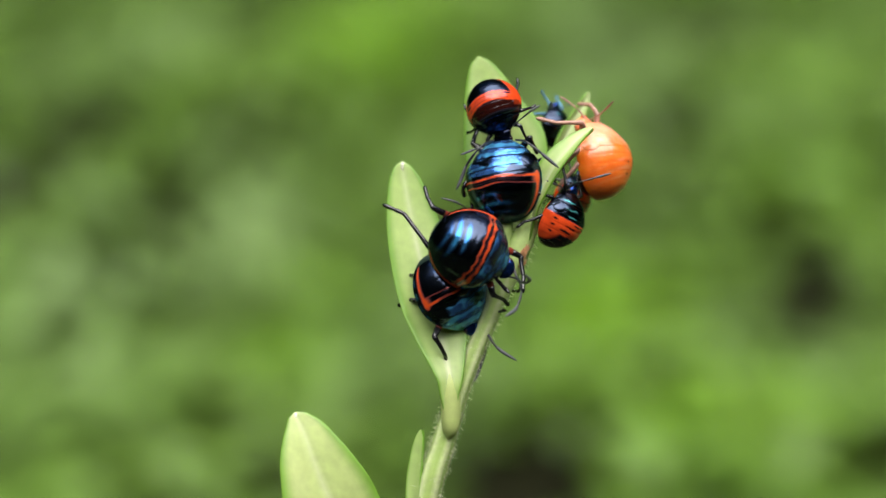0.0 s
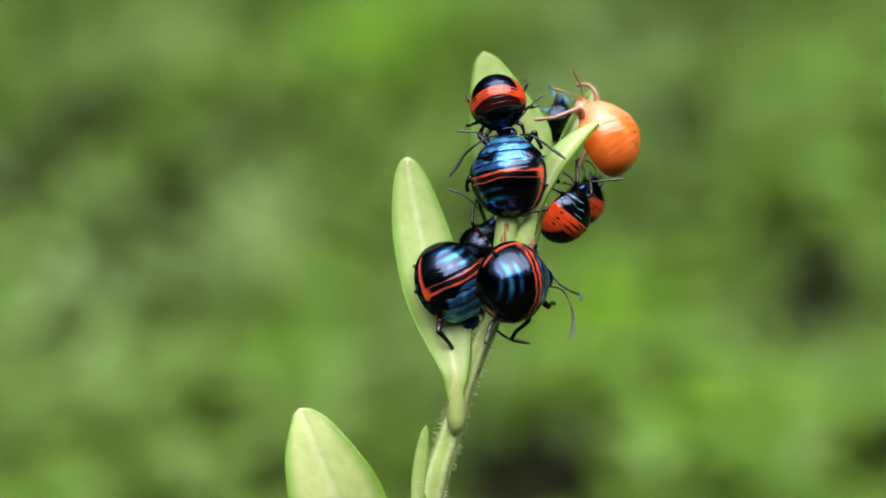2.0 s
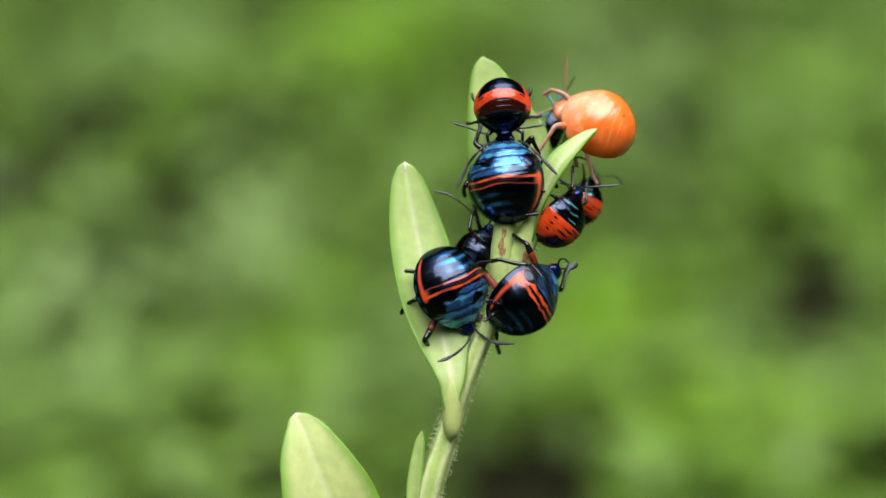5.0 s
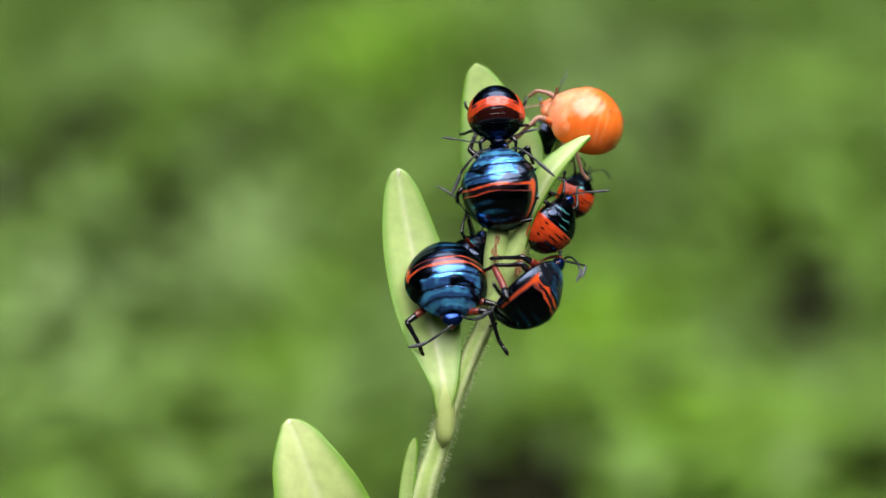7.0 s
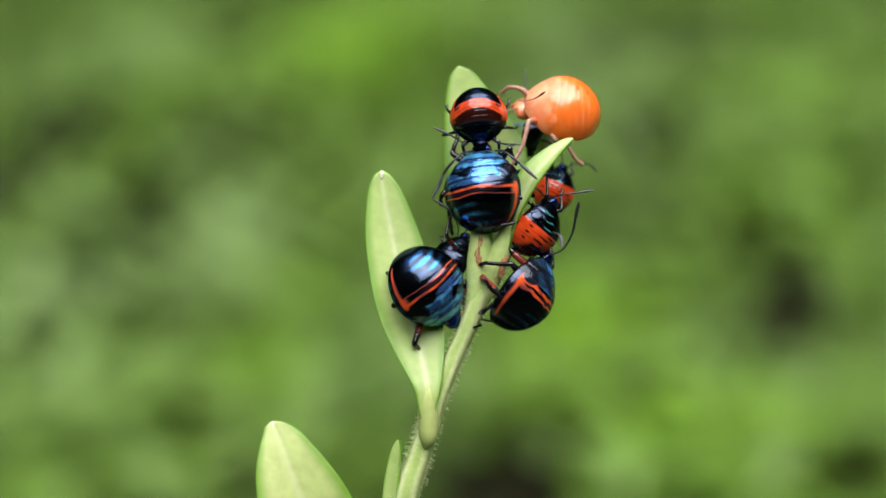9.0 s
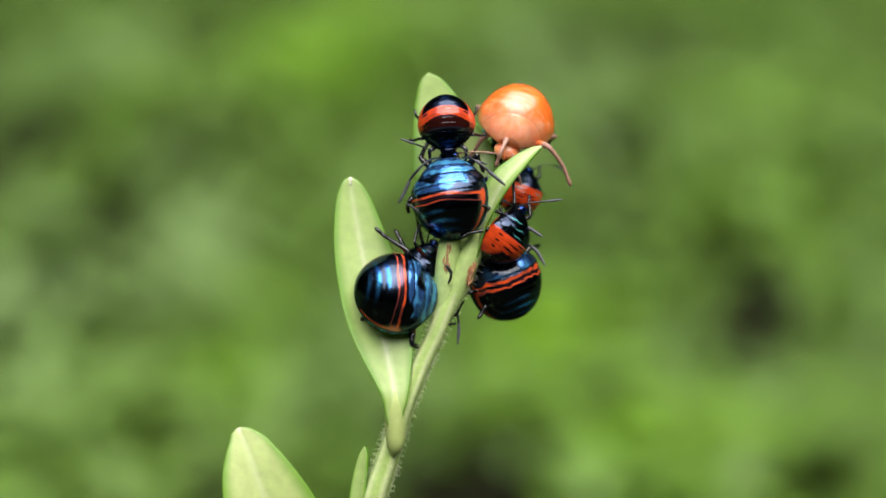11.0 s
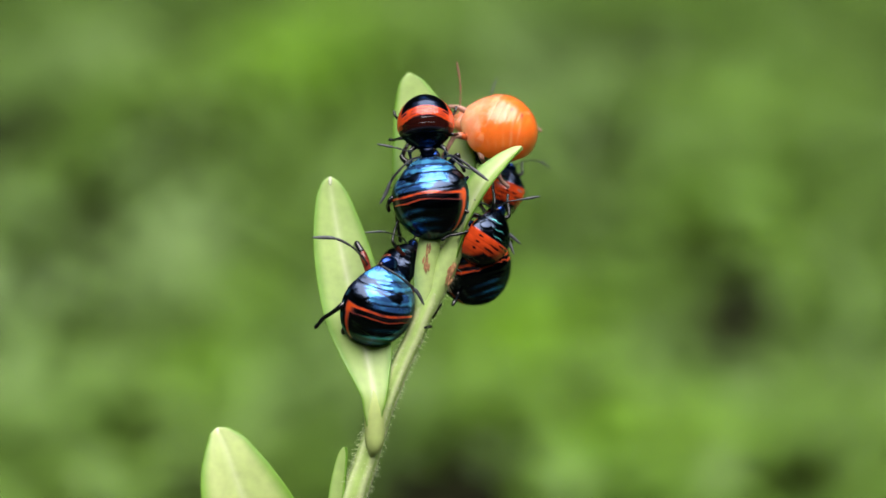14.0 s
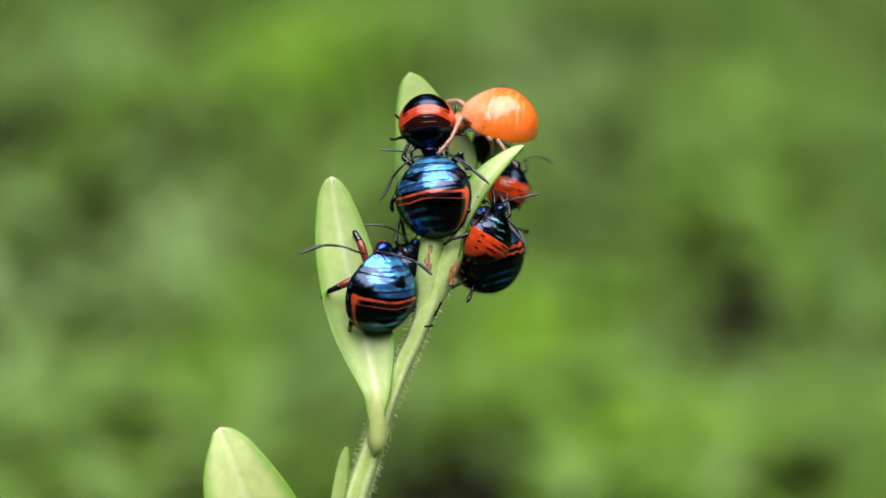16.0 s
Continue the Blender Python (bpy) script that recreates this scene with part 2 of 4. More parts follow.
def sky_screen():
    """An unseen bank of shrubs, added all round the clearing to shut off the low sky."""
    n, m = 160, 18
    verts, faces = [], []
    for k in range(m + 1):
        for j in range(n):
            verts.append(sky_screen_point(2 * math.pi * j / n, k / m))
    for k in range(m):
        for j in range(n):
            a, b = k * n + j, k * n + (j + 1) % n
            faces.append((a, b, b + n, a + n))
    ob = new("sky_screen_shrubs", mesh_from(verts, faces, SKY_SCREEN))
    sol = ob.modifiers.new("thickness", "SOLIDIFY")
    sol.thickness, sol.offset = 0.5, 1
    tagged(ob, "unseen green shrubs and low trees added all round to shut off the low sky", "shrubs", kind="structure")
    rng = np.random.default_rng(8)
    q = 26000
    c = np.array([sky_screen_point(a, f) for a, f in zip(rng.uniform(0, 2 * math.pi, q), rng.uniform(0, 1.02, q))])
    c += rng.normal(0, 0.10, (q, 3))
    shade = np.array([0.5 + 0.5 * noise.noise(tuple(p * 1.4)) for p in c])
    col = np.array([0.045, 0.085, 0.018]) * (0.5 + shade[:, None]) * rng.uniform(0.7, 1.3, q)[:, None]
    leaves = new("sky_screen_leaves", leaf_mesh(c, rng.uniform(0.05, 0.1, q), rng.uniform(0, 2 * math.pi, q), rng.uniform(-0.9, 0.5, q), col, HERB))
    tagged(leaves, "dark green leaves of the added, unseen shrubs", "foliage", kind="stuff")


# patches of grey-green and yellow-green herbs, and thinned gaps with shade in the leaf colour: x, y, radius (metres)
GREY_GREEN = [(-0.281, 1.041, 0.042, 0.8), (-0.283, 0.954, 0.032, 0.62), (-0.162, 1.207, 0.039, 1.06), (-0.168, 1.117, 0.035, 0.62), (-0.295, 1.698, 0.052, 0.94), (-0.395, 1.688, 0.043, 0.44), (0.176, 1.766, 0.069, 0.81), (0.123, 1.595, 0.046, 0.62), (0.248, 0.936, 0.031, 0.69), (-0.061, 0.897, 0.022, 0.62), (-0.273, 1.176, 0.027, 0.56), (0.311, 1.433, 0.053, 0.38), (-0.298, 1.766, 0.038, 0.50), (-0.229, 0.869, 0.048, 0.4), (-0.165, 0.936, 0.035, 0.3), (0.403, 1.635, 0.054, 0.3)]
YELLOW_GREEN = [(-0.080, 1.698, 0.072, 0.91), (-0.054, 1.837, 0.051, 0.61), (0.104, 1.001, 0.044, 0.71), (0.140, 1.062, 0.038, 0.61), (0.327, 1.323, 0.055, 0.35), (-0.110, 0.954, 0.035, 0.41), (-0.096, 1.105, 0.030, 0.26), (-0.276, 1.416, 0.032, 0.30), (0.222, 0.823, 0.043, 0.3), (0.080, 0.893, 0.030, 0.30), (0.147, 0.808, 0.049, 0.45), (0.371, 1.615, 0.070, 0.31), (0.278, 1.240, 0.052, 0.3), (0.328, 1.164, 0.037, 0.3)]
BARE_SHADED = [(-0.362, 1.273, 0.047, 1.15), (-0.330, 1.458, 0.051, 0.96), (-0.243, 1.273, 0.029, 1.20), (-0.187, 1.400, 0.049, 0.72), (-0.199, 1.789, 0.035, 0.64), (-0.127, 1.424, 0.037, 0.56), (0.312, 1.789, 0.044, 0.72), (0.216, 1.449, 0.040, 1.20), (0.151, 1.152, 0.031, 0.64), (0.278, 1.182, 0.041, 0.56), (0.503, 1.875, 0.034, 0.48), (0.276, 1.067, 0.034, 1.50), (0.030, 0.766, 0.034, 1.50), (0.066, 0.808, 0.028, 0.96), (0.250, 0.773, 0.024, 0.72), (0.011, 0.885, 0.018, 0.48), (-0.326, 1.117, 0.018, 0.32), (0.194, 1.280, 0.029, 0.56), (-0.049, 1.433, 0.026, 0.32), (0.236, 1.011, 0.037, 0.5), (0.056, 0.773, 0.034, 1.4), (0.026, 0.815, 0.021, 0.5), (-0.252, 1.140, 0.049, 0.45), (-0.188, 1.051, 0.033, 0.3)]


def undergrowth():
    rng = np.random.default_rng(4)
    n = 44000
    x, y = rng.uniform(-1.25, 1.25, n), rng.uniform(0.35, 3.5, n)

    def field(beds):
        f = np.zeros(n)
        for bx, by, br, k in beds:
            f = np.maximum(f, k * np.exp(-(((x - bx) / br) ** 2 + ((y - by) / (br * 1.9)) ** 2)))
        return f
    grey, yellow, bare_shade = np.minimum(field(GREY_GREEN), 1), np.minimum(field(YELLOW_GREEN), 1), field(BARE_SHADED)
    wave = np.array([noise.noise((a * 7, b * 4, 0.5)) + 0.15 * noise.noise((a * 19, b * 11, 3.5)) for a, b in zip(x, y)])
    keep = rng.uniform(0, 1, n) > np.clip(bare_shade * 1.15, 0, 0.97)
    edge = np.minimum(np.minimum(1.25 - np.abs(x), y - 0.35), 3.5 - y)
    keep &= edge > 0.3 * rng.uniform(0, 1, n) + 0.12 * wave
    x, y, grey, yellow, bare_shade, wave = (q[keep] for q in (x, y, grey, yellow, bare_shade, wave))
    n = len(x)
    high = 0.02 + 0.05 * np.clip(0.5 + wave, 0, 1) * (1 - np.clip(bare_shade, 0, 1))
    z = high * np.sqrt(rng.uniform(0.02, 1, n)) + 0.01
    size = rng.uniform(0.011, 0.0205, n)
    turn, tip = rng.uniform(0, 2 * math.pi, n), rng.uniform(-0.5, 0.7, n)
    base = np.array([0.105, 0.20, 0.024])
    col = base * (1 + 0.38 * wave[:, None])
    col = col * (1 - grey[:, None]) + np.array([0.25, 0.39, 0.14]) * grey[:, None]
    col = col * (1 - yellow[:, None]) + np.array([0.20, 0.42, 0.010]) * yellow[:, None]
    # leaves left in the thinned gaps have shade mixed into their colour
    col *= (1 - 0.72 * np.clip(bare_shade, 0, 1))[:, None]
    col *= rng.uniform(0.85, 1.15, n)[:, None]
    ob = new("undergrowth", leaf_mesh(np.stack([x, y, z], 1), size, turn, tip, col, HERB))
    tagged(ob, "low leafy green herbs in light patches, with shade tinted into thin gaps", "undergrowth", kind="stuff")

    # the same herbs over the rest of the clearing, with larger leaves
    n = 90000
    r, a = 4.1 * np.sqrt(rng.uniform(0, 1, n)), rng.uniform(0, 2 * math.pi, n)
    x, y = r * np.cos(a), r * np.sin(a)
    edge = np.minimum(np.minimum(1.25 - np.abs(x), y - 0.35), 3.5 - y)
    out = (edge < 0.25 * rng.uniform(0, 1, n)) & (np.hypot(x + 0.04, y - 0.06) > 0.05)
    # few herbs on the unseen near side, so the shells reflect dark soil
    out &= (y > 0.2 + 0.25 * np.sin(1.9 * x + 2.2) + 0.13 * np.sin(4.7 * x + 1.0) + 0.3 * rng.uniform(-1, 1, n)) | (r > 3.3 + 0.5 * rng.uniform(-1, 1, n)) | (rng.uniform(0, 1, n) < 0.03)
    x, y = x[out], y[out]
    n = len(x)
    wave = np.array([noise.noise((p * 3, q * 3, 0.5)) + 0.5 * noise.noise((p * 9, q * 9, 3.5)) for p, q in zip(x, y)])
    col = np.array([0.10, 0.19, 0.03]) * (1 + 0.6 * wave[:, None]) * rng.uniform(0.7, 1.3, n)[:, None]
    z = 0.01 + (0.03 + 0.05 * np.clip(0.5 + wave, 0, 1)) * np.sqrt(rng.uniform(0.02, 1, n))
    more = new("undergrowth", leaf_mesh(np.stack([x, y, z], 1), rng.uniform(0.014, 0.032, n), rng.uniform(0, 2 * math.pi, n), rng.uniform(-0.5, 0.7, n), col, HERB))
    tagged(more, "low leafy green herbs covering the clearing", "undergrowth", kind="stuff")


ground()
sky_screen()
undergrowth()

# ---- the shoot ----
PLANT = Matrix.Translation(ORIGIN) @ LEAN.to_4x4()
plant = thing("plant_shoot", "young light green shoot with oval leaves and a hairy stem", "plant", PLANT)
rngp = random.Random(11)


def blade(centre, half, normal, thick=0.45, cup=0.18, rib=True, tone=(0.44, 0.60, 0.215), rim=(0.15, 0.36, 0.02), wave=0.0):
    """A leaf blade along centre points (mm) with half widths; normal is the way its upper face looks."""
    ns, nc = 72, 25
    rows = spline(np.hstack([np.array(centre, float), np.array(half, float)[:, None]]), ns)
    c, h = rows[:, :3], np.maximum(rows[:, 3], 0.02)
    t = np.gradient(c, axis=0)
    t /= np.linalg.norm(t, axis=1)[:, None]
    nrm = np.array(normal, float)
    verts, tint = [], []
    tone, rim, ribc = np.array(tone), np.array(rim), np.array((0.80, 0.84, 0.62))
    for layer in (1, -1):
        for k in range(ns):
            s = np.cross(t[k], nrm)
            s /= np.linalg.norm(s)
            f = np.cross(s, t[k])
            for j in range(nc):
                a = math.sin((2 * j / (nc - 1) - 1) * math.pi / 2)
                edge = math.sqrt(max(0.0, 1 - abs(a) ** 6))
                lift = cup * h[k] * abs(a) ** 1.8 + wave * h[k] * math.sin(k * 0.23 + 2 * a) * a * a
                groove = -0.13 * math.exp(-(a * h[k] / 0.25) ** 2) if (rib and layer > 0) else -0.22 * math.exp(-(a * h[k] / 0.5) ** 2) * (layer < 0)
                verts.append(c[k] + s * a * h[k] + f * (lift + groove + layer * thick * 0.5 * edge))
                e = smooth01(abs(a), 0.62, 1.0) * 0.9
                r = math.exp(-(a * h[k] / 0.34) ** 2) * (0.75 if rib else 0) * (1 - 0.6 * k / ns)
                col = tone * (1 - e) + rim * e
                tint.append([*(col * (1 - r) + ribc * r), 1])
    faces, o = [], ns * nc
    for k in range(ns - 1):
        for j in range(nc - 1):
            i = k * nc + j
            faces.append((i, i + 1, i + nc + 1, i + nc))
            faces.append((o + i, o + i + nc, o + i + nc + 1, o + i + 1))
        for j in (0, nc - 1):
            i = k * nc + j
            faces.append((i, i + nc, o + i + nc, o + i) if j == 0 else (i + nc, i, o + i, o + i + nc))
    for j in range(nc - 1):
        faces.append((j + 1, j, o + j, o + j + 1))
        i = (ns - 1) * nc + j
        faces.append((i, i + 1, o + i + 1, o + i))
    return mesh_from(world_mm(verts), faces, LEAF, tint)


def tip_cap(p, r):
    """The pale hardened point at a leaf's tip."""
    v, f = tube([(p[0], p[1] - 0.55, p[2]), (p[0], p[1], p[2]), (p[0], p[1] + 0.2, p[2])], [r * 0.7, r, r * 0.6], 6, 9)
    return mesh_from(world_mm(v), f, HAIR)


def shoot():
    # base to tip
    left = [(0.75, -18.73, 0.85), (0.75, -17.48, 1), (0.68, -15.91, 1.15), (0.68, -13.93, 1), (-0.19, -9.98, -0.8), (-1.33, -5.94, -2.2), (-2.41, -1.84, -3.2), (-3.44, 2.61, -4), (-4.28, 7.09, -4.6), (-4.54, 8.83, -4.8), (-4.61, 9.60, -4.9), (-4.61, 9.86, -4.9)]
    lf = part("leaf", blade(left, [0.3, 0.8, 1.1, 1.6, 2.85, 3.5, 3.45, 3.0, 2.0, 1.25, 0.7, 0.15], (0.12, 0.1, 1), cup=0.22), plant, "smooth oval light green leaf with a pale midrib")
    v, f = tube([(0.62, -20.9, 0.2), (0.82, -20.0, 0.42), (0.88, -18.8, 0.5), (0.82, -16.6, 0.55), (0.72, -14.6, 0.4), (0.60, -13.05, 0.0)], [0.25, 0.85, 1.08, 1.12, 1.0, 0.5], 36, 20)
    part("leaf_stalk", mesh_from(world_mm(v), f, LEAF, np.tile([0.52, 0.63, 0.24, 1], (len(v), 1))), lf, "short pale leaf stalk")
    part("leaf_tip", tip_cap((-4.60, 9.59, -4.7), 0.2), lf, "pale hardened leaf tip")
    top = [(8.96, 1.34, -3.5), (8.56, 4.54, -4.5), (7.77, 8.41, -5.5), (7.02, 11.98, -6.2), (5.88, 15.56, -6.8), (4.92, 18.83, -7.2), (4.27, 21.11, -7.4), (4.08, 22.03, -7.5)]
    part("leaf", blade(top, [0.8, 2.2, 4.0, 4.7, 3.6, 2.45, 1.3, 0.15], (-0.1, 0.25, 1), cup=0.06, rib=False), plant, "broad light green leaf behind the insects")
    right = [(9.36, 1.32, -1), (9.99, 4.12, 0.2), (10.94, 6.59, 1.2), (12.28, 9.05, 1.6), (14.17, 11.25, 1.2), (15.66, 12.66, 0.4), (16.56, 13.38, 0)]
    part("leaf", blade(right, [0.9, 1.1, 1.35, 1.55, 1.15, 0.65, 0.12], (-0.55, 0.45, 0.8), cup=0.5), plant, "narrow folded light green leaf")
    back = [(11.45, 7.14, -6), (13.05, 11.11, -8), (14.65, 14.13, -9.5), (16.03, 16.49, -10.5), (16.93, 18.25, -11)]
    part("leaf", blade(back, [0.6, 1.0, 1.1, 0.85, 0.2], (0.7, 0.2, 0.7), cup=0.4), plant, "slender half-hidden leaf")
    low = [(-3.05, -42.23, 1), (-5.80, -38.21, 2.5), (-9.31, -33.03, 4), (-12.07, -27.38, 5), (-13.84, -23.11, 5), (-14.97, -19.98, 4.6), (-15.60, -18.60, 4.3), (-15.92, -17.94, 4.2), (-15.98, -17.69, 4.2)]
    lf = part("leaf", blade(low, [0.8, 2.2, 4.4, 4.95, 3.95, 2.55, 1.5, 0.9, 0.2], (0.1, 0.15, 1), cup=0.12, tone=(0.58, 0.69, 0.30), rim=(0.16, 0.38, 0.02)), plant, "large oval light green leaf with a pale midrib")
    part("leaf_tip", tip_cap((-15.97, -17.99, 4.3), 0.18), lf, "pale hardened leaf tip")
    bud = [(-3.52, -35.11, -1), (-3.21, -28.86, -1.2), (-3.08, -25.74, -1.4), (-2.77, -22.93, -1.6), (-2.52, -21.05, -1.7), (-2.40, -20.18, -1.8)]
    part("leaf", blade(bud, [0.5, 0.95, 1.0, 0.85, 0.55, 0.1], (-0.5, 0.2, 0.8), cup=0.3, rib=False), plant, "small young leaf pressed to the stem")

    # main stem down to the soil, then the part that carries the insects
    foot = LEAN.inverted() @ (Vector((-0.04, 0.06, -0.01)) - ORIGIN) * 1000
    spine = [tuple(foot), (-14, -330, -120), (-7, -120, -30), (-3.5, -35.54, -3.5), (-1.46, -26.32, -1.50), (-0.31, -22.58, -1.20), (0.61, -19.43, -0.95), (1.82, -15.72, -0.85), (3.62, -11.02, -1.00), (5.03, -7.88, -1.20), (6.57, -3.93, -1.50), (8.00, -1.09, -1.80), (8.86, 1.11, -1.90), (9.37, 3.33, -2.40)]
    radii = [3.6, 3.1, 2.4, 1.6, 1.4, 1.28, 1.18, 1.05, 1.02, 1.02, 1.12, 1.3, 1.2, 0.6]
    both = np.hstack([np.array(spine, float), np.array(radii)[:, None]])
    rows = np.vstack([spline(both[:4], 60)[:-1], spline(both[3:], 160)])
    v, f = tube(rows[:, :3], rows[:, 3], smooth_path=False, sides=18)
    # five shallow ribs along the stem
    k = np.arange(len(v)) % 18
    ring = np.arange(len(v)) // 18
    mid = np.array([v[ring == r].mean(0) for r in range(ring.max() + 1)])[ring]
    v = mid + (v - mid) * (1 + 0.10 * (1 - smooth01(ring, 150, 185)) * np.cos(k / 18 * 2 * math.pi * 5))[:, None]
    pale = 0.5 + 0.5 * np.cos(k / 18 * 2 * math.pi * 5)
    tint = np.array([0.36, 0.54, 0.13])[None] * (1 - pale[:, None]) + np.array([0.60, 0.70, 0.38])[None] * pale[:, None]
    me = mesh_from(world_mm(v), f, STEM, np.hstack([tint, np.ones((len(v), 1))]))
    stem = part("stem", me, plant, "pale green ribbed stem")

    # the fork under the leaf bases
    for pts, rad in (([(4.75, -8.6, -1.6), (6.05, -4.0, -1.55), (6.25, -0.25, -1.3), (6.6, 2.7, -1.4), (6.91, 6.41, -3)], [0.55, 1.1, 1.25, 1.2, 0.9]),
                     ([(5.1, -8.2, -1.65), (7.25, -3.0, -1.6), (8.55, 0.35, -1.25), (9.45, 2.3, -0.9), (10.27, 4.45, -0.4)], [0.55, 1.15, 1.3, 1.1, 0.8])):
        v, f = tube(pts, rad, 26, 18)
        part("leaf_stalk", mesh_from(world_mm(v), f, STEM, np.tile([0.456, 0.617, 0.232, 1], (len(v), 1))), stem, "short pale leaf stalk")
    # reddish scars on the two stalks, a cluster of small uneven flecks each
    for (a, b) in (((6.19, -0.34, -0.02), (6.47, 2.16, -0.10)), ((8.60, -1.98, -0.25), (9.23, 0.21, 0.10))):
        a, b = np.array(a), np.array(b)
        pieces = []
        for q in range(46):
            p = a + (b - a) * rngp.random() + np.array([rngp.gauss(0, 0.16), 0, 0.04 - 0.06 * rngp.random()])
            e = (b - a) / np.linalg.norm(b - a) * rngp.uniform(0.2, 0.5)
            pieces.append(tube([p - e, p, p + e], [0.02, rngp.uniform(0.06, 0.15), 0.02], 6, 7))
        v, f = joined(pieces)
        part("scar", mesh_from(world_mm(v), f, SCAR), stem, "reddish-brown scar")

    # fine hairs, thickest below the insects
    pieces = []
    for i in range(1700):
        g = rngp.uniform(66, 216)
        r = int(g)
        c, t = rows[r, :3] + (rows[r + 1, :3] - rows[r, :3]) * (g - r), rows[r + 1, :3] - rows[r - 1, :3]
        t /= np.linalg.norm(t)
        a = np.array([rngp.gauss(0, 1) for _ in range(3)])
        a[2] *= 0.6
        a -= t * (a @ t)
        a /= np.linalg.norm(a)
        ln = rngp.uniform(0.15, 0.75) * (1.0 if a[2] < 0.5 else 0.5)
        p = c + a * rows[r, 3] * 0.95
        bow = t * rngp.uniform(-0.5, 0.15) * ln + np.array([rngp.gauss(0, 0.12) for _ in range(3)]) * ln
        v, f = tube([p, p + a * ln * 0.55 + bow * 0.3, p + a * ln + bow], [0.026, 0.018, 0.008], 4, 3, False)
        pieces.append((v, f))
    v, f = joined(pieces)
    part("hairs", mesh_from(world_mm(v), f, FUZZ, np.tile([0.9, 0.92, 0.8, 1], (len(v), 1)), smooth=False), stem, "fine pale stem hairs", "stuff")


shoot()

# ---- the insects ----
ORANGE, RED, BLACK = (0.62, 0.075, 0.012), (0.62, 0.06, 0.012), (0.004, 0.004, 0.006)
AZURE, CYAN = (0.055, 0.17, 0.47), (0.08, 0.36, 0.64)
GLOSS = (0.036, 0.048, 0.078)    # reflecting colour of the black cuticle


def outline(y):
    """Half width, dome height and belly depth of the body at y (mm, head at +y), for a body 9 mm wide."""
    tail = np.sqrt(np.clip(1 - ((0.3 - np.minimum(y, 0.3)) / 5.0) ** 2, 0, 1))
    front = np.clip(1 - (np.maximum(y - 0.3, 0) / 5.1) ** 2.0, 0, 1) ** 0.88
    w = 4.75 * tail * front
    top = 4.5 * tail ** 0.9 * np.clip(1 - (np.maximum(y + 0.3, 0) / 5.6) ** 2.0, 0, 1) ** 0.8
    low = 1.0 * tail ** 0.8 * front ** 0.7
    return w, top, low


def bands(y, centre, width, soft=0.12):
    return smooth01(y, centre - width / 2 - soft, centre - width / 2 + soft) * (1 - smooth01(y, centre + width / 2 - soft, centre + width / 2 + soft))


def over(base, colour, sheen, mask):
    layer = np.array([*colour, sheen])
    return base * (1 - mask[:, None]) + layer[None] * mask[:, None]


def plated(base, colour, mask, sheen=1.0):
    """Metallic colour that fades softly into the black cuticle."""
    return over(base, colour, sheen, smooth01(mask, 0.05, 0.95))


def ragged(x, y, up, size, seed):
    """Slow uneven noise over the back, to fray the edges of the markings."""
    return np.array([noise.noise((a / size, b / size, seed + 2.4 * u / size)) for a, b, u in zip(x, y, up)])


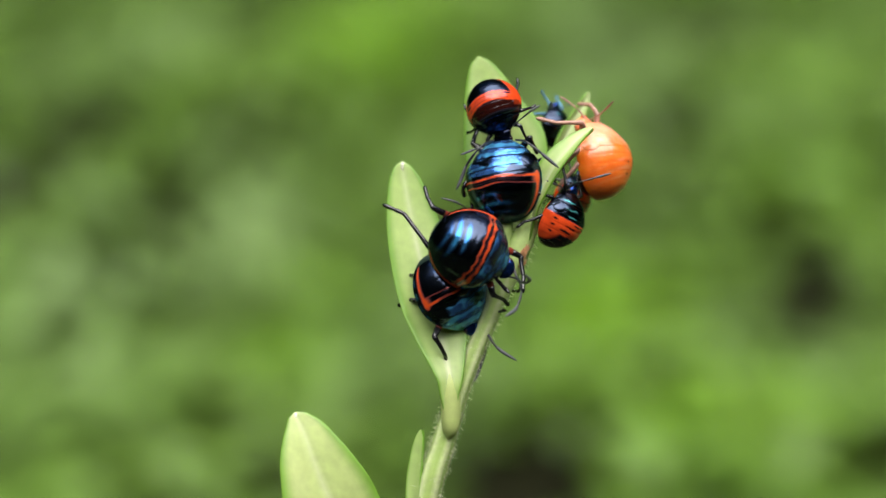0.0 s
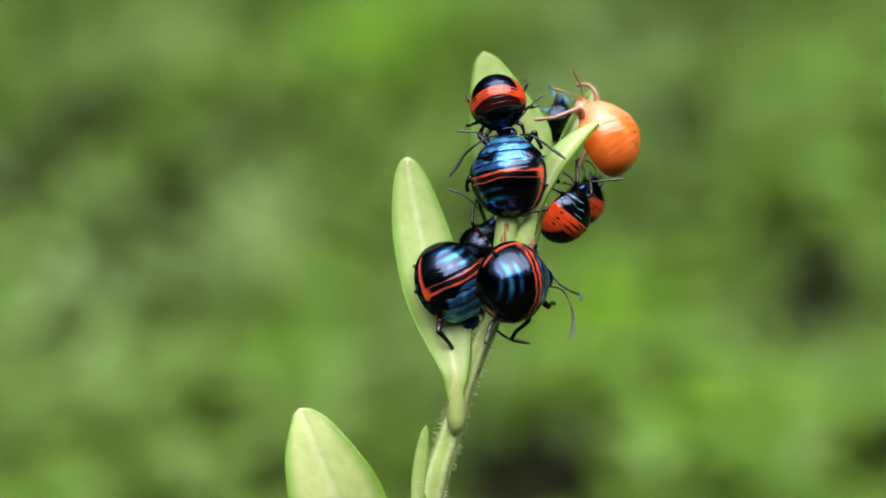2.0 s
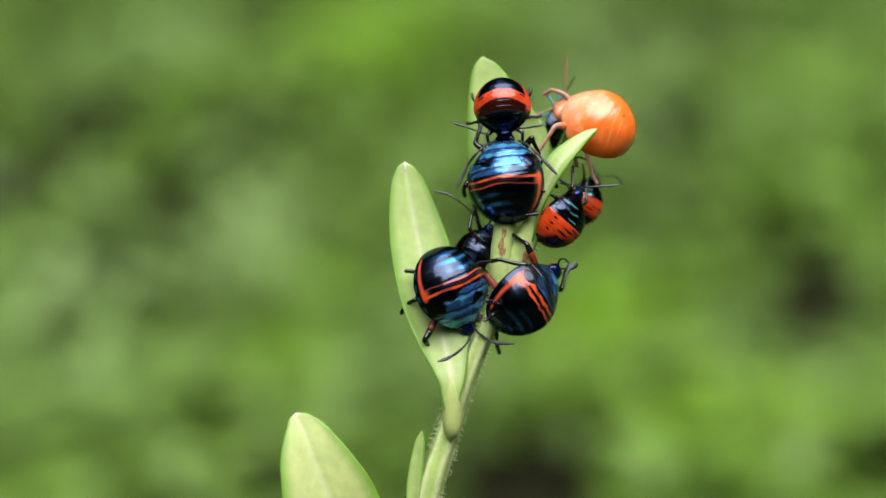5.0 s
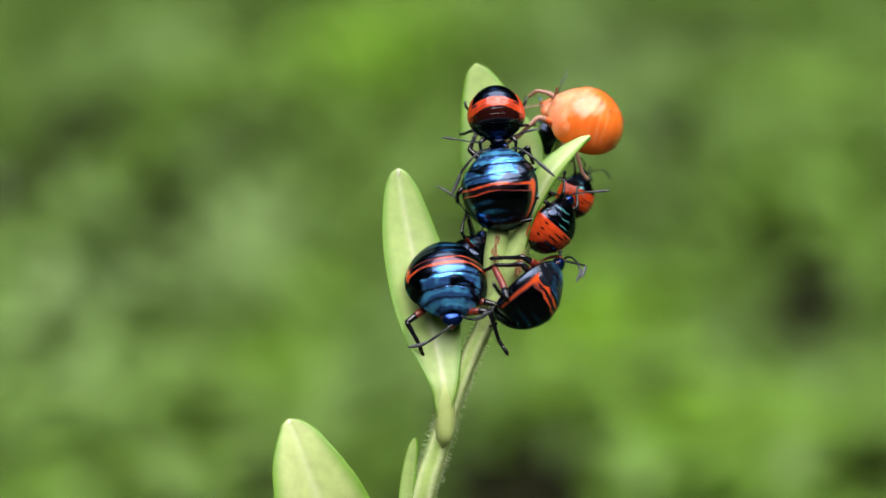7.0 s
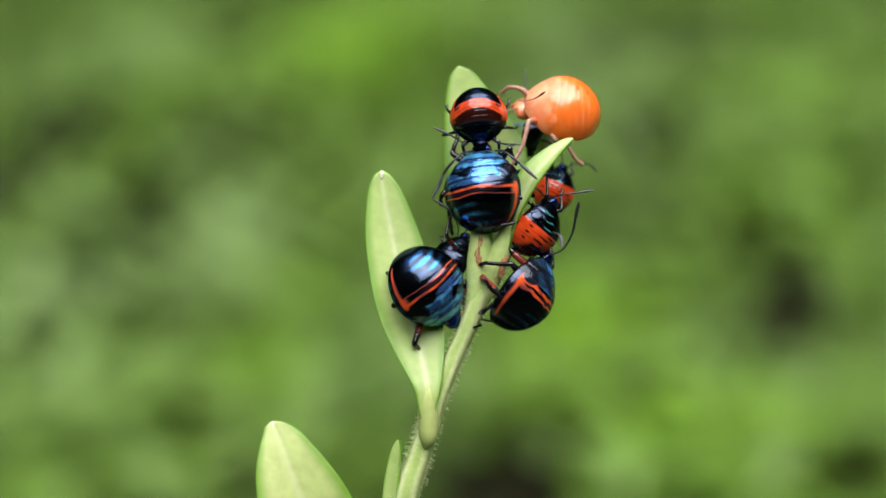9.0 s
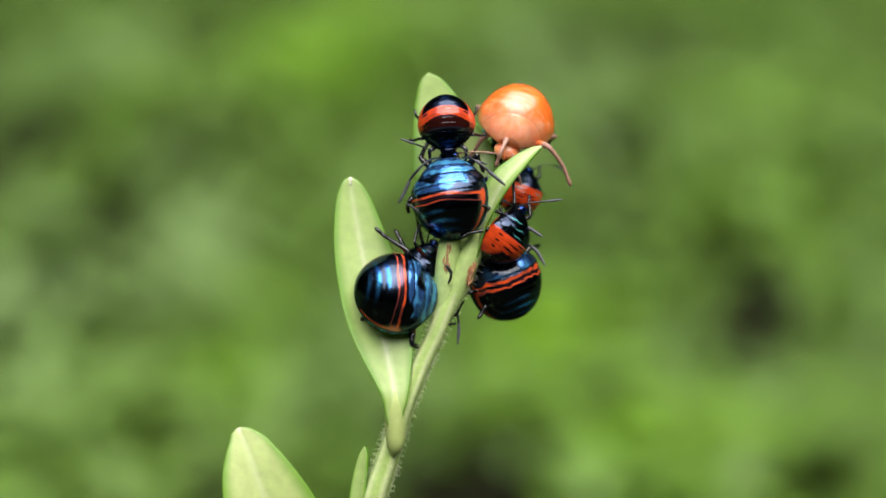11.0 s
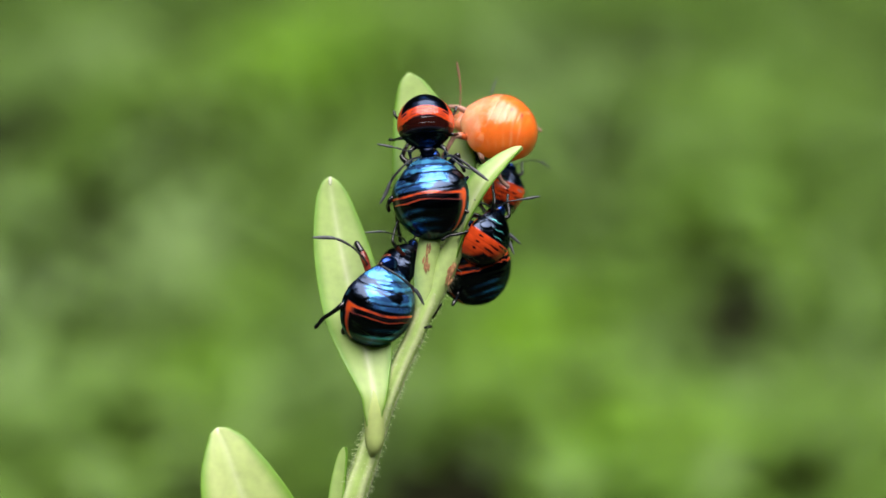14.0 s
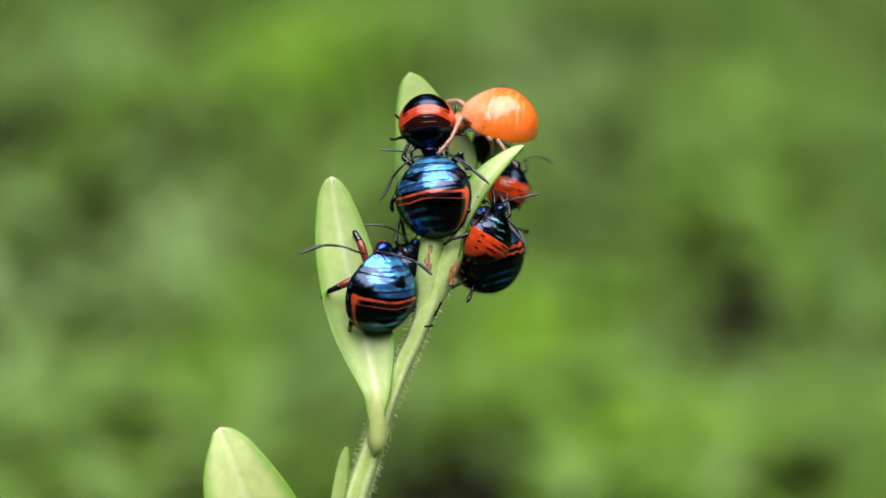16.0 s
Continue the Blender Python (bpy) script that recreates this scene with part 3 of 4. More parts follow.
def blue_marks(x, y, side, up, stripe=1.0, corner=1.0, dark=0.0, ahead=0.0):
    """Glossy black with steel blue plates and spots, an orange double stripe and an orange margin line."""
    c = np.tile(np.array([*GLOSS, 1.0]), (len(x), 1))
    w = np.abs(x)
    fray, fine = ragged(x, y, up, 1.8, 1.0), ragged(x, y, up, 0.75, 7.0)
    streak = ragged(x * 0.25, y, up * 0.3, 0.35, 4.0)
    yy = y + 0.045 * w * w + 0.12 * fray
    top = up > 0
    # behind the stripe: dark blue cross bands, each with a brighter spot on the midline
    for yc, hw, spot in ((-1.45, 0.4, 0.55), (-2.5, 0.42, 1.0), (-3.45, 0.3, 0.6)):
        row = bands(yy, yc, hw, 0.3) * top
        c = plated(c, (0.036, 0.16, 0.44), row * smooth01(-np.abs(x + 0.6 * fray), -3.4, -1.4) * np.clip(0.65 + 1.5 * fray + 0.5 * streak, 0, 1), 0.95)
        c = plated(c, (0.04, 0.27, 0.52), spot * row * smooth01(-np.abs(x + 0.5 * fine), -2.0, -0.3) * np.clip(0.9 + 0.9 * fray, 0.3, 1), 0.65)
    # before the stripe everything shines blue, but for black furrows between the plates and a few blotches
    front = smooth01(y - ahead, 0.62, 0.85) * (1 - smooth01(y, 4.5, 4.8)) * smooth01(-np.abs(x - 0.5 * fray), -3.9, -2.9) * top
    warp = yy - 0.02 * w * w
    furrow = np.maximum.reduce([bands(warp + 0.12 * fine, yc, 0.10, 0.09) * k for yc, k in ((1.42, 1.0), (2.78, 1.0), (3.68, 0.9))])
    blot = smooth01(fray + 0.2 * streak, 0.14, 0.32) * (1 - 0.7 * bands(warp, 4.1, 0.7, 0.2))
    shine = front * (1 - furrow) * (1 - 0.85 * blot)
    c = plated(c, AZURE, shine, 0.72)
    ridge = np.maximum.reduce([bands(warp, yc, hw, 0.2) for yc, hw in ((1.75, 0.3), (3.15, 0.35), (4.1, 0.45))])
    c = plated(c, CYAN, shine * np.clip(ridge * 0.9 + 0.9 * fine + 0.5 * smooth01(w, 2.2, 3.2), 0, 1), 0.42)
    c = over(c, BLACK, 0.0, dark * smooth01(y - ahead, 0.6, 0.9) * smooth01(fray + 0.5 * streak + 0.25, -0.1, 0.15))
    bend = 0.08 * np.sin(x * 1.2) - 0.008 * w * w + 0.05 * fine
    if dark:
        bend = bend + 0.2 * ragged(x, y * 0.5, up, 0.5, 2.0)
    hold = smooth01(-side, -0.98, -0.965) * top
    fan = 1 + (0.2 + 1.1 * dark) * smooth01(side, 0.5, 0.95)
    c = over(c, ORANGE, 0.0, bands(y - ahead - bend, 0.32, 0.27 * stripe * fan, 0.06) * hold * np.clip(0.95 + 0.9 * fine, 0.6, 1))
    c = over(c, ORANGE, 0.0, bands(y - ahead - bend, 0.05, 1.0 * corner, 0.2) * smooth01(side, 0.93 - 0.07 * corner, 0.95) * hold)
    c = over(c, ORANGE, 0.0, bands(y - ahead - bend * 1.3 + 0.12 * (fan - 1), -0.40, 0.15 * stripe ** 1.5 * fan, 0.06) * hold * np.clip(0.85 + 1.2 * fray, 0.45, 1))
    c = over(c, ORANGE, 0.0, 0.25 * bands(y - ahead - bend, -0.05, 0.1, 0.08) * (1 - smooth01(side, 0.5, 0.8)) * hold)
    along = smooth01(y, -4.3, -3.8) * (1 - smooth01(y - ahead, 0.45, 0.7)) * top
    c = over(c, ORANGE, 0.0, bands(side, 0.954 + 0.004 * fray, 0.03, 0.010) * along)
    # outside the margin line: shining blue plates, one a segment
    c = plated(c, CYAN, bands(up, 0.09, 0.10, 0.04) * bands(y, -0.8, 6.0, 0.5) * smooth01(np.cos(y * 4.6), -0.5, 0.1) * 0.9 * (1 - dark), 0.85)
    return over(c, (0.12, 0.014, 0.008), 0.0, (up < 0) * smooth01(-side, -0.9, -0.7) * 0.8)


def broad_marks(x, y, side, up):
    return blue_marks(x, y, side, up, 1.35, 1.0, 0.9, 0.85)


def dark_marks(x, y, side, up):
    """Mostly black, with a dull red underside and a touch of teal on the thorax."""
    c = np.tile(np.array([*GLOSS, 1.0]), (len(x), 1))
    c = plated(c, (0.05, 0.3, 0.34), bands(y, 3.2, 0.5, 0.2) * (np.abs(x) < 2.2) * (up > 0))
    return over(c, (0.14, 0.014, 0.008), 0.0, (up < 0) * smooth01(-side, -0.95, -0.8))


def red_marks(x, y, side, up):
    """Red margins and band, black back with a blue gloss, maroon front."""
    c = np.tile(np.array([*GLOSS, 1.0]), (len(x), 1))
    w = np.abs(x)
    fray, fine = ragged(x, y, up, 1.2, 3.0), ragged(x, y, up, 0.4, 9.0)
    c = plated(c, AZURE, bands(y + 0.2 * fray, -3.1, 0.35, 0.35) * smooth01(-w, -1.6, -0.4) * 0.8)
    c = over(c, (0.022, 0.004, 0.003), 0.0, smooth01(y, 0.3, 0.7) * (1 - smooth01(y, 2.0, 2.6)))
    c = over(c, (0.007, 0.016, 0.05), 1.0, smooth01(y, 2.4, 3.0))
    rim = smooth01(side, 0.80, 0.86) * (1 - smooth01(y, 1.2, 1.9)) * smooth01(y, -4.4, -3.8)
    yy = y - 0.05 * w * w + 0.08 * fine
    band = bands(yy, -0.5, 1.65, 0.14)
    c = over(c, RED, 0.0, np.maximum(rim, band) * (up > 0))
    for yc, k in ((-0.78, 0.9), (-0.42, 0.5), (-0.12, 0.75)):
        c = over(c, GLOSS, 1.0, bands(yy + 0.12 * fray, yc, 0.09, 0.05) * (side < 0.7) * k * smooth01(fray + 0.35, -0.1, 0.2))
    c = over(c, GLOSS, 1.0, bands(yy, -0.95, 0.34, 0.08) * bands(side, 0.72, 0.16, 0.05))
    c = over(c, RED, 0.0, (up <= 0) * (1 - smooth01(y, 2.0, 2.6)))
    bars = smooth01(np.cos(y * 2 * math.pi / 1.35), 0.35, 0.65) * (up <= 0) * bands(side, 0.72, 0.28, 0.05)
    return over(c, GLOSS, 1.0, bars)


def side_marks(x, y, side, up, gloss=0.9, nape=0.35):
    """Red flanks and belly with black bars, a black back glossed with green at the front."""
    c = np.tile(np.array([*RED, 0.0]), (len(x), 1))
    w = np.abs(x)
    fray = ragged(x, y, up, 0.9, 5.0)
    back = up > 0
    c = over(c, BLACK, 0.0, smooth01(-w, -2.9, -2.3) * back * (1 - smooth01(y + 0.3 * fray, -2.2, -1.8)))
    for yc, x0, x1 in ((-1.35, 1.3, 3.0), (-0.55, 0.9, 2.7), (0.1, 0.0, 1.6)):
        c = over(c, BLACK, 0.0, bands(y + 0.15 * fray, yc, 0.28, 0.07) * bands(w, (x0 + x1) / 2, x1 - x0, 0.15) * back)
    for yc in (-2.9, -1.75, -0.6):
        c = over(c, (0.22, 0.012, 0.004), 0.0, bands(y + 0.05 * fray, yc, 0.05, 0.05) * (side > 0.3) * 0.8)
    for yc in (-2.3, -1.2, -0.1):
        c = over(c, BLACK, 0.0, smooth01(-np.hypot((side - 0.86) * 9, (y - yc) * 2.2 + fray * 0.4), -0.45, -0.3) * back)
    for yc in (-2.2, -1.1, 0.0):
        c = over(c, BLACK, 0.0, bands(y + 0.1 * fray, yc, 0.3, 0.08) * bands(side, 0.80, 0.10, 0.03) * (up <= 0))
    c = over(c, BLACK, 0.0, 1 - smooth01(y, -4.1, -3.7))
    c = over(c, GLOSS, 1.0, smooth01(y, nape, nape + 0.3) * (up > 0))
    c = over(c, (0.08, 0.012, 0.01), 0.0, smooth01(y, 1.6, 2.0) * (up <= 0))
    for yc in (1.1, 2.1, 3.1):
        c = plated(c, (0.12 * gloss, 0.6 * gloss, 0.55 * gloss), bands(y + 0.3 * fray, yc, 0.2, 0.22) * bands(w, 2.2, 1.7, 0.5) * (up > 0), 0.35)
    return c


def rear_marks(x, y, side, up):
    return side_marks(x, y, side, up, 0.6, 1.7)


def orange_marks(x, y, side, up):
    """Freshly moulted: clear orange with paler folds, a pinkish cream front and two dark pores."""
    c = np.tile(np.array([0.92, 0.19, 0.022, 0.0]), (len(x), 1))
    w = np.abs(x)
    fray, fine = ragged(x, y, up, 1.5, 2.0), ragged(x, y, up, 0.5, 6.0)
    pale = smooth01(np.cos((y + 0.1 * w * w + 0.35 * fray) * 2 * math.pi / 1.05), 0.1, 0.9) * smooth01(-side, -0.97, -0.7) * (up > 0)
    c = over(c, (0.95, 0.40, 0.19), 0.0, pale * smooth01(y, -4.2, -2.2) * 0.55 * smooth01(fray, -0.4, 0.3))
    c = over(c, (0.93, 0.46, 0.28), 0.0, smooth01(y + 1.2 * fray - 0.18 * w, 0.6, 3.2) * 0.6 * (up > 0))
    for px, py in ((0.0, -0.5), (0.05, -1.9)):
        c = over(c, (0.2, 0.02, 0.004), 0.0, smooth01(-np.hypot((x - px) * 0.6, (y - py) * 1.3), -0.26, -0.12) * (up > 0) * 0.85)
    c = over(c, (0.95, 0.58, 0.44), 0.0, smooth01(fine, 0.0, 0.3) * (up > 0) * smooth01(y, 0.8, 1.6) * 0.2)
    return over(c, (0.90, 0.19, 0.012), 0.0, smooth01(side, 0.94, 0.985) * (up > 0) * (1 - smooth01(y, 1.0, 2.0)))


def across(y, a, swell=1.0, belly=1.0):
    """A point of the body's surface at y and the angle a round the body's axis, with its side and up measures."""
    w, top, low = (float(q) * swell for q in outline(np.array(y)))
    ca, sa = math.cos(a), math.sin(a)
    x = w * (abs(ca) ** 0.9) * (1 if ca > 0 else -1)
    z = top * sa ** 1.3 if sa > 0 else -low * belly * abs(sa) ** 0.95
    return x, z, abs(ca) ** 0.9, sa, w


def shell(y0, y1, k, marks, mat, swell=1.0, ripple=0.05, ridges=1.25, bevel=0.0, ns=100, nc=120, belly=1.0, crinkle=0.0):
    """A plate of the body between y0 and y1, closed at both ends; bevel rounds its two edges down into furrows."""
    f = (1 - np.cos(np.linspace(0, math.pi, ns))) / 2
    verts, info = [], []
    for y in y0 + (y1 - y0) * f:
        edge = 1 - bevel * (math.exp(-(y - y0) / 0.16) + math.exp(-(y1 - y) / 0.16))
        for j in range(nc):
            x, z, side, sa, w = across(y, 2 * math.pi * j / nc, swell * edge, belly)
            dip = y + 0.06 * x * x / max(w, 1) if ridges < 1.2 else y
            groove = ripple * (abs(math.cos(dip * math.pi / ridges)) ** 0.4 - 1) * max(0, sa) ** 0.6 * min(1, w)
            if crinkle:
                groove += crinkle * max(0.0, sa) ** 0.5 * (noise.noise((x / 1.1, y / 0.42, z / 1.1)) + 0.4 * noise.noise((x / 0.5, y / 0.25, z / 0.5)))
            verts.append((x, y, z + groove))
            info.append((x, y, side, sa))
    q = np.array(info)
    tint = marks(q[:, 0], q[:, 1], q[:, 2], q[:, 3])
    faces = []
    for r in range(ns - 1):
        for j in range(nc):
            i, i2 = r * nc + j, r * nc + (j + 1) % nc
            faces.append((i, i2, i2 + nc, i + nc))
    faces.append(tuple(range(nc))[::-1])
    faces.append(tuple(range((ns - 1) * nc, ns * nc)))
    return mesh_from(np.array(verts) * k * 0.001, faces, mat, tint)


def wing_pad(s, k, marks, mat, n=22):
    """The short rounded lobe at one side of the middle plate, reaching back over the abdomen."""
    verts, info, faces = [], [], []
    for i in range(n):
        for j in range(n):
            p, q = 2 * i / (n - 1) - 1, 2 * j / (n - 1) - 1
            y, a = 1.75 + 0.95 * p, 0.50 + 0.10 * p + 0.30 * q
            r2 = p * p + q * q + 0.5 * p * q
            x, z, side, sa, w = across(y, a, 0.975 + 0.05 * math.sqrt(max(0.0, 1 - min(1.0, r2))))
            verts.append((s * x, y, z))
            info.append((s * x, y, side, sa))
    for i in range(n - 1):
        for j in range(n - 1):
            a = i * n + j
            faces.append((a, a + 1, a + n + 1, a + n) if s < 0 else (a, a + n, a + n + 1, a + 1))
    q = np.array(info)
    return mesh_from(np.array(verts) * k * 0.001, faces, mat, marks(q[:, 0], np.maximum(q[:, 1], 1.62), q[:, 2], q[:, 3]))


def ball(c, r, k, mat, tint=None, n=18):
    verts, faces = [], []
    for i in range(n + 1):
        for j in range(n):
            a, b = math.pi * i / n, 2 * math.pi * j / n
            verts.append((c[0] + r[0] * math.sin(a) * math.cos(b), c[1] + r[1] * math.cos(a), c[2] + r[2] * math.sin(a) * math.sin(b)))
    for i in range(n):
        for j in range(n):
            a, b = i * n + j, i * n + (j + 1) % n
            faces.append((a, a + n, b + n, b))
    t = None if tint is None else np.tile(np.array(tint), (len(verts), 1))
    return mesh_from(np.array(verts) * k * 0.001, faces, mat, t)


def leg(bug, root, knee, ankle, foot, k, mats, tag, thick=1.25):
    """One jointed leg: thigh, shin and foot, each a piece of its own."""
    root, knee, ankle, foot = (np.array(p, float) for p in (root, knee, ankle, foot))
    bend = (knee + root) / 2 + np.array([0, 0, 0.25])
    c = spline([root, bend, knee], 13)
    r = np.interp(np.linspace(0, 1, 13), [0, 0.5, 1], [0.30 * thick, 0.36 * thick, 0.24 * thick])
    v, f = tube(c[:9], r[:9], sides=10, smooth_path=False)
    thigh = part("leg", mesh_from(v * k * 0.001, f, mats[0]), bug)
    v, f = tube(c[8:], r[8:] * 1.03, sides=10, smooth_path=False)
    part("knee", mesh_from(v * k * 0.001, f, mats[1]), thigh)
    JOINTS.append((bug, thigh, Vector(root) * k * 0.001, Vector(foot) * k * 0.001, tag))
    v, f = tube([knee, (knee + ankle) / 2 + np.array([0, 0, 0.12]), ankle], [0.25 * thick, 0.2 * thick, 0.19 * thick], 12, 10)
    part("shin", mesh_from(v * k * 0.001, f, mats[1]), thigh)
    mid = ankle * 0.55 + foot * 0.45
    claw = foot + (foot - mid) * 0.35 + np.array([0, 0, -0.12])
    v, f = joined([tube([ankle, mid], [0.18 * thick, 0.21 * thick], 5, 8), tube([mid, foot, claw], [0.15 * thick, 0.2 * thick, 0.05], 8, 8)])
    part("foot", mesh_from(v * k * 0.001, f, mats[1]), thigh)
    return thigh


def feeler(bug, pts, k, mats, tag, thick=1.25):
    p = spline(np.array(pts, float), 25)
    v, f = joined([tube(p[0:9], [0.10 * thick] * 9, 9, 8), tube(p[8:17], [0.085 * thick] * 4 + [0.12 * thick] * 5, 9, 8, False)])
    ob = part("antenna", mesh_from(v * k * 0.001, f, mats[0]), bug, "thin jointed antenna")
    JOINTS.append((bug, ob, Vector(pts[0]) * k * 0.001, Vector(pts[-1]) * k * 0.001, tag))
    v, f = tube(p[16:25], [0.09 * thick, 0.15 * thick, 0.17 * thick, 0.17 * thick, 0.17 * thick, 0.16 * thick, 0.14 * thick, 0.11 * thick, 0.07 * thick], 9, 8, False)
    part("antenna_tip", mesh_from(v * k * 0.001, f, mats[1]), ob)
    return ob


JOINTS = []  # insect, limb, the place where the limb turns, its tip and its name
LEGS = {  # root, knee, ankle, foot on the right side; the left side mirrors them
    "front": ((1.5, 3.4, -0.9), (3.2, 5.2, 0.2), (3.0, 7.0, -1.5), (3.2, 8.0, -2.2)),
    "middle": ((1.9, 1.9, -1.0), (4.6, 2.4, 0.0), (6.0, 1.9, -1.9), (6.9, 1.6, -2.4)),
    "hind": ((1.9, 0.6, -1.0), (4.6, -0.9, -0.2), (5.5, -3.0, -1.9), (5.6, -4.1, -2.4)),
}


def insect(name, label, m, k, marks, mats=(LEG, LEG), mat=SHELL, head_tone=(0.015, 0.05, 0.22, 0.9), legs=None, feelers=None, group="nymphs on the shoot", feeler_mats=(FEELER, FEELER_TIP), head_drop=0.0, reach=1.0):
    """A bug nymph, head at +y, back at +z, k times as large as one 9 mm wide."""
    bug = thing(name, label, "insect", m, group)
    soft = mat is SOFT
    part("abdomen", shell(-4.68, 1.5, k, marks, mat, 1.0, 0.055 if soft else 0.11 if marks in (side_marks, rear_marks) else 0.05, 1.05 if soft else 1.25, belly=0.35 if soft else 1.0), bug, "domed folded abdomen" if soft else "domed banded abdomen")
    part("thorax", shell(1.35, 2.85, k, marks, mat, 1.01, 0.0, bevel=0.02 if soft else 0.055, ns=44, crinkle=0.0 if soft else 0.05), bug)
    part("pronotum", shell(2.7, 4.75, k, marks, mat, 1.0, 0.02 if soft else 0.10, 0.93, bevel=0.02 if soft else 0.05, ns=60, crinkle=0.0 if soft else 0.10), bug)
    for s in (-1, 1):
        part("wing_pad", wing_pad(s, k, marks, mat), bug)
    hd = (0, 4.5 if soft else 4.9, 0.1 - head_drop)
    head = part("head", ball(hd, (1.6, 1.3, 1.0) if soft else (1.25, 1.05, 0.8), k, mat, head_tone), bug)
    for s in (-1, 1):
        part("eye", ball((s * 1.05, 4.9, 0.15 - head_drop), (0.26, 0.32, 0.32), k, EYE, n=12), head)
    v, f = tube([(0, 5.9, -0.1 - head_drop), (0, 5.6, -0.9), (0, 4.0, -1.5), (0, 1.6, -1.75)], [0.22, 0.2, 0.16, 0.08], 12, 8)
    part("beak", mesh_from(v * k * 0.001, f, mats[0]), head)
    spec = dict(legs or {})
    for s, which in limb_order():
        key = ("L" if s < 0 else "R") + which
        pts = spec.get(key, None)
        if pts is None:
            base = Vector(LEGS[which][0])
            bits = [base + (Vector(p) - base) * reach for p in LEGS[which]]
            pts = [(s * p.x, p.y, p.z) for p in bits]
        leg(bug, *pts, k, mats, key)
    for s, pts in zip((-1, 1), feelers or (None, None)):
        if pts is None:
            pts = [(s * 0.7, 5.6, 0.1), (s * 1.6, 6.9, 0.9), (s * 3.6, 7.9, 0.8), (s * 6.0, 8.2, 0.2), (s * 8.2, 7.6, 0.2)]
        feeler(bug, pts, k, feeler_mats, "L" if s < 0 else "R", 0.9 if mat is SOFT else 1.25)
    return bug


def limb_order():
    return [(s, w) for w in ("front", "middle", "hind") for s in (-1, 1)]


def stand(u, v, w, heading, pitch=0.0, bank=0.0):
    """A pose at (u, v, w) mm: head towards heading (0 right, 90 up), pitched towards the lens, then rolled to its right."""
    turn = pose(0, 0, 0, 0, 0, heading - 90) @ pose(0, 0, 0, pitch) @ pose(0, 0, 0, 0, bank)
    return Matrix.Translation(at(u, v, w)) @ LEAN.to_4x4() @ turn


